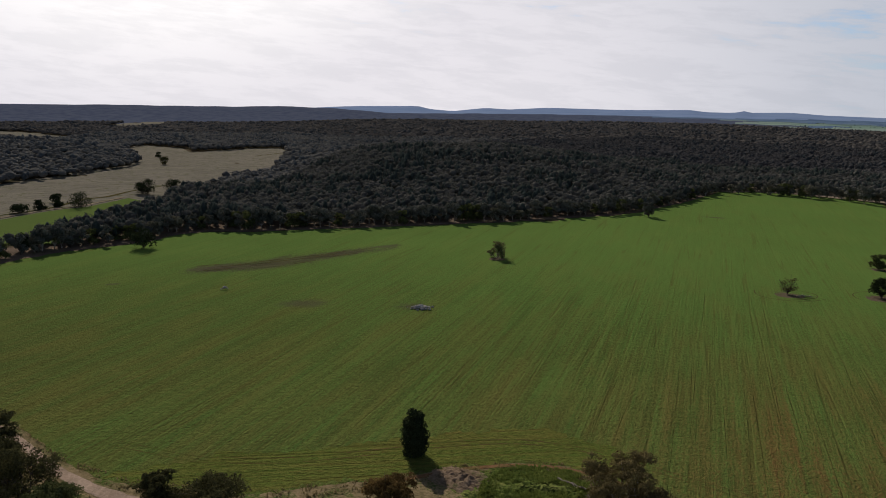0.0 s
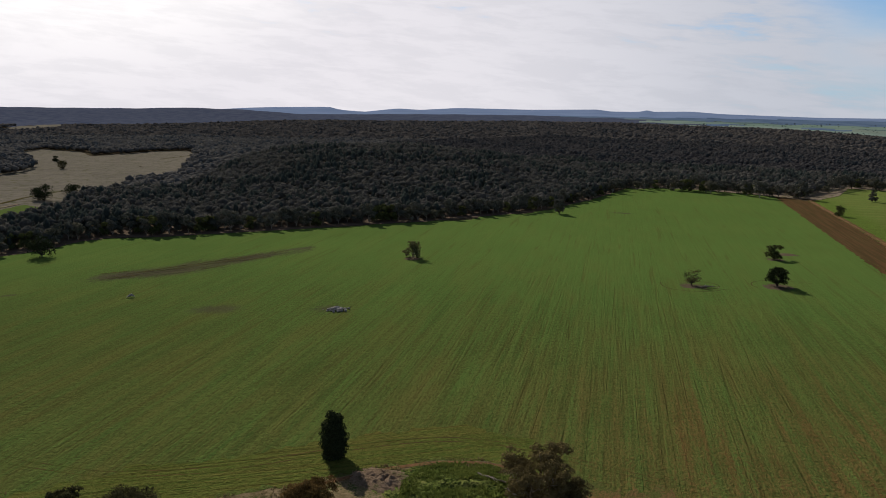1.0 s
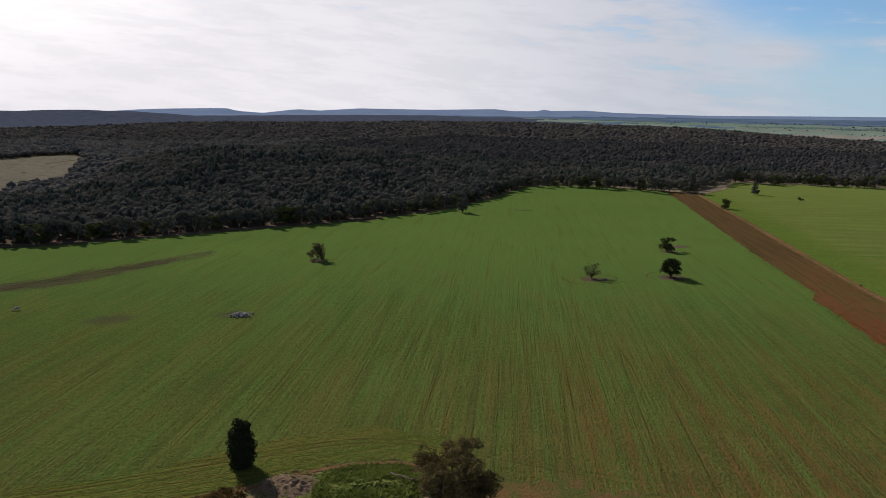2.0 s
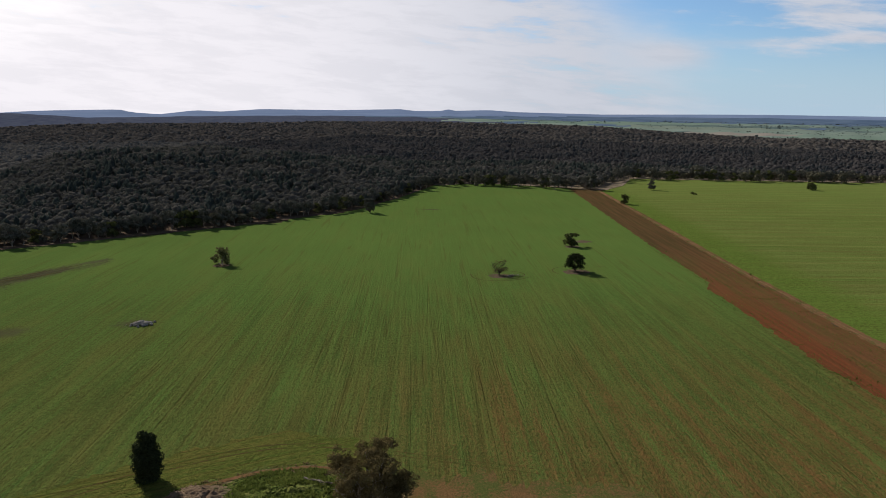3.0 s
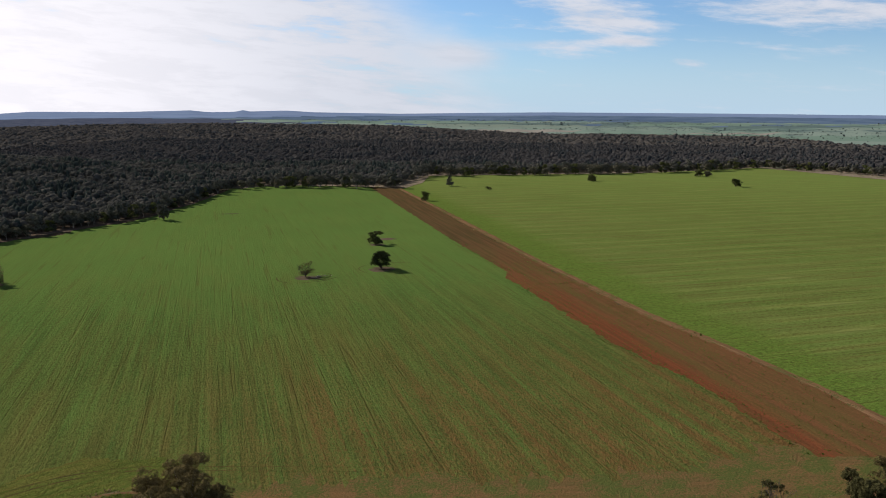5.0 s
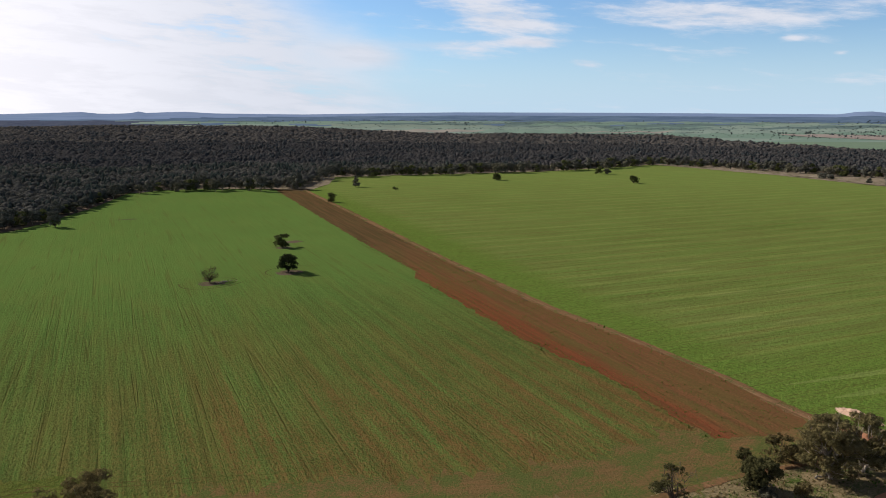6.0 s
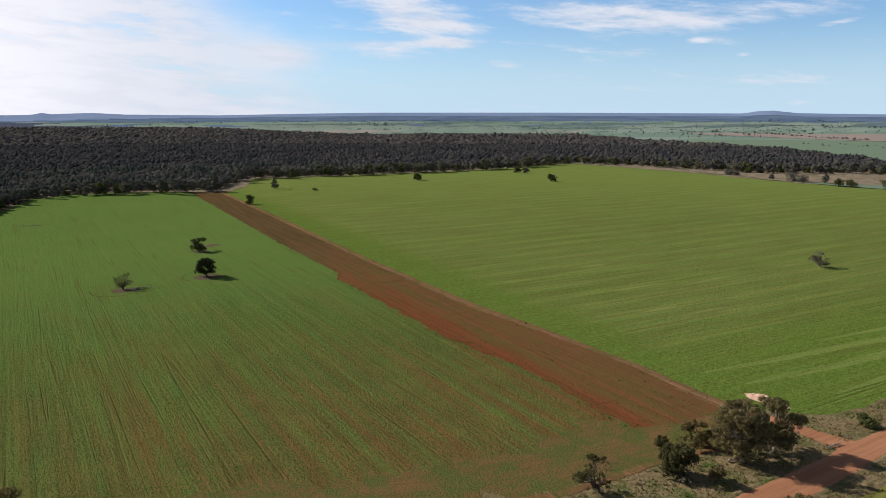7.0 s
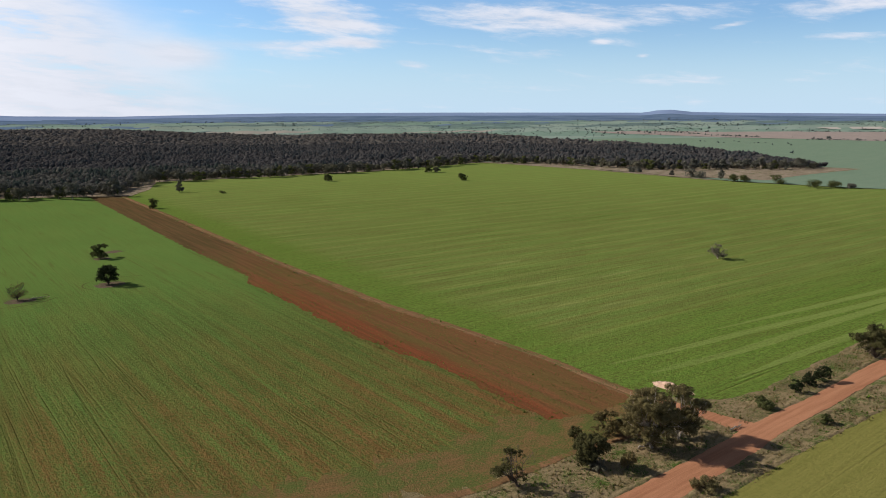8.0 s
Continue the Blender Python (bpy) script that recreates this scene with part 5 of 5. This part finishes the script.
stand(build_tree("dead_shrub", 9.4, 6.8, LEAF_SHRUB, BARK_DARK, 97, 3000, 0.15, 11, 0.15, 0.22, "twiggy grey half-bare tree leaning on the verge", "shrub", SHRUBS, open_crown=0.8, dead_limbs=10, lobe_size=0.85, spread=(0.2, 0.9), blobs_per=2, lean_to=(-1.6, 1.5)), 125, 72.6)
for i, (x, y, hgt, wid, mat) in enumerate([(195, 29, 3.1, 3.1, LEAF_OLIVE), (213, 40, 4.6, 3.2, LEAF_DARK), (221, 38, 4.6, 4.4, LEAF_DARK), (226, 36, 5.6, 5.2, LEAF_DARK), (196, 43, 2.2, 4.2, LEAF_OLIVE), (200, 45, 1.8, 3.4, LEAF_OLIVE), (145, 42, 3.0, 5.5, LEAF_GUM)]):
    stand(build_tree("roadside_shrub", hgt, wid, mat, BARK_DARK, 100 + i, 2600, 0.17, 10, 0.04, 0.12, "dark rounded shrub on the road verge" if mat is LEAF_DARK else "grey-green rounded shrub on the road verge", "shrub", SHRUBS, form="dome"), x, y)
stand(build_tree("roadside_tree", 10.7, 10.5, LEAF_SHRUB, BARK_DARK, 110, 10000, 0.22, 18, 0.05, 0.3, "dark bushy tree beside the dirt road", "tree", SHRUBS, spread=(0.3, 0.85), blobs_per=2, lobe_size=1.1), 257, 27)
for i, (x, y, hgt, wid, mat) in enumerate([(-8, 134, 5.9, 10, LEAF_RUST), (-40, 131, 7.2, 12.5, LEAF_SHRUB), (-50, 132, 7.6, 7, LEAF_SHRUB), (-76, 133, 10.6, 13, LEAF_SHRUB), (-84, 140, 9, 9, LEAF_SHRUB), (-66, 127, 7, 9, LEAF_OLIVE), (-91, 150, 9.7, 8.3, LEAF_SHRUB)]):
    stand(build_tree("track_shrub", hgt, wid, mat, BARK_DARK, 120 + i, 9000, 0.20, 18, 0.05, 0.25, "rusty-brown rounded bush by the earth bank" if mat is LEAF_RUST else "dark bushy tree beside the sandy track", "tree", "trees beside the sandy track", lobe_size=1.15, spread=(0.3, 0.85), blobs_per=2), x, y)

# ---- trees of the far plain ----


def build_plain_trees():
    """Scattered paddock trees and shelter belts, too far to be told apart one by one."""
    rng = np.random.default_rng(77)
    a = rng.uniform(28, 86, 2600)
    r = rng.uniform(2150, 3900, 2600)
    x, y = r * np.sin(np.radians(a)), r * np.cos(np.radians(a))
    thick = np.array([noise.noise(Vector((px / 420, py / 260, 1.0))) for px, py in zip(x, y)])
    keep = thick > 0.10
    x, y = list(x[keep]), list(y[keep])
    for _ in range(64):
        ca, cr = radians(rng.uniform(22, 85)), rng.uniform(2350, 3900)
        cx, cy, way, long = cr * math.sin(ca), cr * math.cos(ca), rng.uniform(-0.5, 0.5) + ca + math.pi / 2, rng.uniform(60, 300)
        for _ in range(int(long / 7)):
            u = rng.uniform(-long, long)
            x.append(cx + math.sin(way) * u + rng.normal(0, 12))
            y.append(cy + math.cos(way) * u + rng.normal(0, 12))
    for line, count in (([(2323, 1112), (2393, 1016), (2337, 861), (2157, 647), (2097, 531)], 170), ([(2008, 393), (2020, 241), (2010, 120)], 110), ([(2934, 1180), (2940, 929), (2876, 697)], 90), ([(2480, 520), (2540, 320)], 60)):
        for _ in range(count):
            k = rng.integers(len(line) - 1)
            u = rng.random()
            x.append(line[k][0] + (line[k + 1][0] - line[k][0]) * u + rng.normal(0, 14))
            y.append(line[k][1] + (line[k + 1][1] - line[k][1]) * u + rng.normal(0, 9))
    for px, py in ((1753, 529), (1760, 520), (1766, 535), (1846, 523), (1766, 457), (1772, 450), (1760, 464), (1728, 411), (1710, 370), (1412, 303)):
        x.append(px), y.append(py)
    # nearer single trees past the woodland
    for ca, cr in ((63.5, 1960), (66, 1900), (68, 1830), (69, 1720), (70, 1760), (72, 1900), (72.3, 1905), (74.5, 1880), (74.8, 1890), (76.2, 1850), (77.6, 1820), (77.9, 1560), (71, 1620), (73, 1500), (74.4, 1400), (76, 1290), (78.4, 1150)):
        x.append(cr * math.sin(radians(ca))), y.append(cr * math.cos(radians(ca)))
    x, y = np.array(x), np.array(y)
    n = len(x)
    rad = rng.lognormal(0.50, 0.35, n)
    c = np.stack([x, y, land(x, y) + rad * 0.9], 1)
    d = rng.normal(size=(n, 14, 3))
    d /= np.linalg.norm(d, axis=2, keepdims=True)
    pos = c[:, None] + d * (rad[:, None] * np.array([1.0, 1.0, 0.8]))[:, None] * 0.8
    v, f = leaf_quads(pos.reshape(-1, 3), (d + rng.normal(size=d.shape) * 0.4).reshape(-1, 3), np.repeat(rad * 0.55, 14), rng)
    tagged(new("plain_trees", mesh_of("plain_trees", v, f, [LEAF_PLAIN_HAZED])), "scattered dark trees and shelter belts on the far plain", "trees", kind="stuff")


build_plain_trees()

# ---- the earth bank with its weeds, the sand pile, berms and clutter ----


def build_mound(name, cx, cy, rx, ry, turn, high, mat, label, category, seed):
    """A low heap: a dome with an uneven skin that sinks into the ground at its rim."""
    n, m = 26, 64
    verts, faces = [(0, 0, high)], []
    for i in range(1, n + 1):
        u = i / n
        for j in range(m):
            a = j / m * math.tau
            k = 1 + 0.22 * noise.noise(Vector((math.cos(a) * 1.3, math.sin(a) * 1.3, seed)))
            x, y = math.cos(a) * u * rx * k, math.sin(a) * u * ry * k
            z = high * (1 - u * u) ** 1.2 * (1 + 0.5 * noise.noise(Vector((x / 2.4, y / 2.4, seed)))) + 0.7 * (1 - u) * noise.noise(Vector((x * 1.1, y * 1.1, seed + 4))) + 0.25 * noise.noise(Vector((x * 3, y * 3, seed + 7))) - 0.12 * u
            verts.append((x, y, z))
    tris = [(0, 1 + j, 1 + (j + 1) % m) for j in range(m)]
    for i in range(n - 1):
        for j in range(m):
            a, b = 1 + i * m + j, 1 + i * m + (j + 1) % m
            tris += [(a, a + m, b + m), (a, b + m, b)]
    ob = new(name, mesh_of(name, verts, tris, [mat], True))
    ob.matrix_basis = Matrix.Translation((cx, cy, 0.1)) @ Matrix.Rotation(radians(-turn), 4, "Z")
    return tagged(ob, label, category)


build_mound("earth_bank", 19, 142, 17, 10, 10, 0.7, MOUND_WEEDS, "low earth bank grown over with bright green weeds", "earth bank", 2)
build_mound("earth_mound", 5.5, 146, 8.5, 5.0, 25, 0.8, PALE_DIRT, "low mound of pale grey-pink earth beside the weedy bank", "earth mound", 5)
build_mound("sand_pile", 197.5, 68, 6.5, 2.6, 104, 1.1, SAND, "pale pinkish sand pile behind the gum trees", "sand pile", 9)


def scatter(name, outline, count, size, mat, label, category, seed, tall=1.0, base=0.1, clump=0.0, heap=None):
    """Tussocks: little tufts of upright blades strewn over an outline."""
    rng = np.random.default_rng(seed)
    xs, ys = np.array([q[0] for q in outline]), np.array([q[1] for q in outline])
    x, y = rng.uniform(xs.min(), xs.max(), count * 6), rng.uniform(ys.min(), ys.max(), count * 6)
    keep = inside(x, y, outline)
    if clump:
        keep &= np.array([noise.noise(Vector((px / 5, py / 5, seed))) for px, py in zip(x, y)]) > rng.uniform(-clump, clump, len(x))
    x, y = x[keep], y[keep]
    clear_of = np.ones(len(x), bool)
    for line, wide in BARE_LINES:
        for (ax, ay), (bx, by) in zip(line[:-1], line[1:]):
            u = np.clip(((x - ax) * (bx - ax) + (y - ay) * (by - ay)) / ((bx - ax) ** 2 + (by - ay) ** 2), 0, 1)
            clear_of &= np.hypot(x - ax - u * (bx - ax), y - ay - u * (by - ay)) > wide * rng.uniform(0.85, 1.15, len(x))
    x, y = x[clear_of][:count], y[clear_of][:count]
    n, k = len(x), 5
    s = size * rng.lognormal(0, 0.35, n)
    a = rng.uniform(0, math.tau, (n, k))
    lean = rng.uniform(0.25, 0.9, (n, k))
    z = land(x, y) + base
    if heap:
        hx, hy, hr, hd, high = heap
        z += high * np.clip(1 - ((x - hx) / hr) ** 2 - ((y - hy) / hd) ** 2, 0, 1) ** 1.2
    foot = np.stack([x, y, z], 1)
    out = np.stack([np.cos(a), np.sin(a), np.zeros_like(a)], -1)
    side = np.stack([-np.sin(a), np.cos(a), np.zeros_like(a)], -1)
    sz = s[:, None, None]
    tip = foot[:, None] + out * lean[..., None] * sz + np.array([0, 0, 1.0]) * sz * tall * rng.uniform(0.6, 1.2, (n, k, 1))
    root = foot[:, None] + out * sz * 0.15
    v = np.stack([root - side * sz * 0.32, root + side * sz * 0.32, tip], 2).reshape(-1, 3)
    f = np.arange(len(v)).reshape(-1, 3)
    return tagged(new(name, mesh_of(name, v, f, [mat])), label, category, kind="stuff")


BARE_LINES = [([(-130, 186), (-93, 160), (-77, 145.5), (-66, 138), (-56, 133), (-40, 127)], 2.2), ([(60, 68), (100, 58.5), (139, 49), (166, 43), (186, 39.5), (208, 33.5), (248, 24.5), (300, 10), (420, -24)], 4.4), ([(181, 42), (183, 51), (185.5, 60), (186, 72)], 2.0), ([(171, 60), (146, 71), (131, 75), (117, 79), (100, 92), (80, 106)], 1.2)]
VERGE = [(58, 120), (80, 104), (100, 90), (117, 77.5), (131, 73.5), (146, 69.5), (171, 58.5), (184, 60), (190, 60), (196, 52), (209, 47), (245, 39), (294, 27), (360, 8), (360, -18), (280, 1), (222, 16), (199, 22), (181, 28), (160, 33), (141, 38), (110, 46), (80, 58)]
scatter("dry_tussocks", VERGE, 18000, 0.26, STRAW, "dry straw-coloured grass tussocks on the verge", "grass", 1, 1.0, 0.05, 0.5)
scatter("green_tussocks", VERGE, 6000, 0.28, LEAF_WEED, "green grass tufts on the verge", "grass", 2, 0.9, 0.05, 0.15)
scatter("bank_weeds", [(9, 144), (13, 150.5), (17, 153), (25, 152.5), (33, 149), (36, 143), (30, 134), (14, 131), (8, 138)], 6500, 0.36, LEAF_BANK, "leafy green weeds on the earth bank", "weeds", 3, 0.9, 0.0, 0.35, (19, 142, 17, 10, 0.7))
scatter("edge_grass", [(-100, 170), (-78, 151), (-60, 142), (-34, 139.5), (-12, 146), (3, 152), (16, 155), (27, 155), (37, 149), (34, 144), (14, 150), (-10, 141), (-34, 134), (-60, 120), (-100, 135)],
        7000, 0.24, STRAW, "rough grass along the crop's edge", "grass", 4, 1.0, 0.05, 0.4)

scatter("strip_weeds", STRIP_LEFT[:10] + STRIP_RIGHT[:6][::-1] + [(172, 74)], 4000, 0.20, LEAF_WEED, "small green weeds dotting the tilled soil", "weeds", 5, 0.7, 0.06, 0.25)
scatter("rim_weeds", [(x - 3, y) for x, y in STRIP_LEFT[:11]] + [(x + 3, y) for x, y in STRIP_LEFT[:11]][::-1], 4500, 0.26, LEAF_WEED, "ragged crop plants along the tilled soil", "weeds", 6, 0.7, 0.06, 0.3)

scatter("track_weeds", [(x - 3.2, y) for x, y in STRIP_RIGHT] + [(x + 4.4, y) for x, y in STRIP_RIGHT][::-1], 5000, 0.30, LEAF_WEED, "ragged green weeds along the farm track", "weeds", 7, 0.7, 0.06, 0.4)
scatter("track_grass", [(x - 2.0, y) for x, y in STRIP_RIGHT] + [(x + 3.0, y) for x, y in STRIP_RIGHT][::-1], 2500, 0.30, STRAW, "dry grass tufts along the farm track", "grass", 8, 0.8, 0.06, 0.4)


def build_berm(name, line, label, seed):
    """A low ridge of graded earth along the road."""
    rng = np.random.default_rng(seed)
    verts, faces = [], []
    pts = []
    for (ax, ay), (bx, by) in zip(line[:-1], line[1:]):
        k = max(1, int(math.hypot(bx - ax, by - ay) / 1.2))
        pts += [(ax + (bx - ax) * j / k, ay + (by - ay) * j / k) for j in range(k)]
    for i, (x, y) in enumerate(pts):
        j = min(i, len(pts) - 2)
        dx, dy = pts[j + 1][0] - pts[j][0], pts[j + 1][1] - pts[j][1]
        d = math.hypot(dx, dy)
        nx, ny = -dy / d, dx / d
        hgt = 0.16 + 0.3 * noise.noise(Vector((x / 3, y / 3, seed)))
        wid = 0.9 + 0.5 * noise.noise(Vector((x / 4, y / 4, seed + 3)))
        for o, z in ((-wid, 0.0), (-wid * 0.4, hgt * 0.8), (0.0, hgt), (wid * 0.5, hgt * 0.6), (wid, 0.0)):
            verts.append((x + nx * o, y + ny * o, max(z, 0) + 0.02 + rng.uniform(0, 0.06)))
    for i in range(len(pts) - 1):
        faces += [(i * 5 + j, i * 5 + j + 1, i * 5 + j + 6, i * 5 + j + 5) for j in range(4)]
    return tagged(new(name, mesh_of(name, verts, np.array(faces)[:, ::-1], [DRY_VERGE], True)), label, "berm", kind="structure")


build_berm("road_berm", [(80, 69.5), (110, 61.5), (139, 54), (160, 49), (176, 45.5)], "low graded earth ridge along the road edge", 1)
build_berm("road_berm_2", [(193, 42), (212, 37), (250, 28.5), (300, 14.5), (360, -3)], "low graded earth ridge along the road edge", 2)
build_berm("road_berm_3", [(100, 53), (139, 44), (166, 38.5), (186, 35), (208, 29), (248, 20), (300, 5), (360, -12)], "low graded earth ridge along the road edge", 3)
build_berm("fence_bank", [(120, 43.5), (141, 40), (162, 34.5), (181, 29.5), (199, 23.8), (222, 17.5), (280, 2), (360, -20)], "weedy bank between the verge and the crop", 4)


def build_log(name, a, b, r, mat, label, category, seed, base=0.3, forks=2):
    rng = np.random.default_rng(seed)
    a, b = Vector((*a, base)), Vector((*b, base + rng.uniform(0, 0.3)))
    pieces = [limb(a, b, r, r * 0.55, rng, 6, 0.07)]
    for _ in range(forks):
        root = a.lerp(b, rng.uniform(0.4, 0.85))
        pieces.append(limb(root, root + (b - a).normalized() * (b - a).length * 0.3 + Vector(rng.normal(size=3)) * 0.8, r * 0.5, r * 0.15, rng, 4, 0.15))
    v, f = joined(pieces)
    v[:, 2] = np.clip(v[:, 2], base - r, base + 0.5 + r)
    return tagged(new(name, mesh_of(name, v, f, [mat], True)), label, category)


build_log("fallen_log", (24.5, 146.5), (29.5, 142.0), 0.34, BARK_PALE, "bleached fallen log lying on the weedy bank", "log", 1, 0.8)
build_log("fallen_log", (145, 313.5), (152, 312.5), 0.28, BARK_PALE, "bleached fallen branches under the bare tree", "log", 2, 0.5, 4)
build_log("fallen_log", (146, 311.5), (150, 314.5), 0.22, BARK_PALE, "bleached fallen branches under the bare tree", "log", 3, 0.4, 4)
build_log("fallen_log", (155, 60), (160.5, 58.5), 0.22, BARK_PALE, "pale fallen branch under the gum tree", "log", 4, 0.4, 4)
build_log("fallen_log", (177, 46.5), (181, 45.2), 0.2, BARK_PALE, "pale fallen branches at the track's mouth", "log", 5, 0.4, 5)


def build_heap(name, cx, cy, spread, count, size, mat, label, category, seed):
    """A heap of separate stones, each a rough lump of its own."""
    rng = np.random.default_rng(seed)
    root = tagged(new(name), label, category)
    root.matrix_basis = Matrix.Translation((cx, cy, 0.1))
    kinds = []
    for _ in range(4):
        bm = bmesh.new()
        bmesh.ops.create_icosphere(bm, subdivisions=1, radius=1.0)
        for v in bm.verts:
            v.co *= rng.uniform(0.7, 1.15)
            v.co.z *= 0.7
        me = bpy.data.meshes.new("stone")
        bm.to_mesh(me)
        bm.free()
        me.materials.append(mat)
        kinds.append(me)
    for i in range(count):
        d, a = abs(rng.normal()) * spread * 0.5, rng.uniform(0, math.tau)
        s = size * rng.lognormal(0, 0.4)
        ob = part("stone", kinds[i % 4], root)
        ob.matrix_basis = Matrix.Translation((math.cos(a) * d * 1.4, math.sin(a) * d * 0.9, s * 0.45 + max(0, 0.5 - d * 0.2))) @ Matrix.Rotation(a, 4, "Z") @ Matrix.Diagonal((s, s, s, 1))
    return root


build_heap("stone_pile", -8, 277, 3.6, 80, 0.5, STONE, "pile of pale stones cleared from the paddock", "stones", 6)
build_heap("stone_pile", -85, 297, 1.5, 10, 0.4, STONE, "few pale stones lying in the crop", "stones", 7)
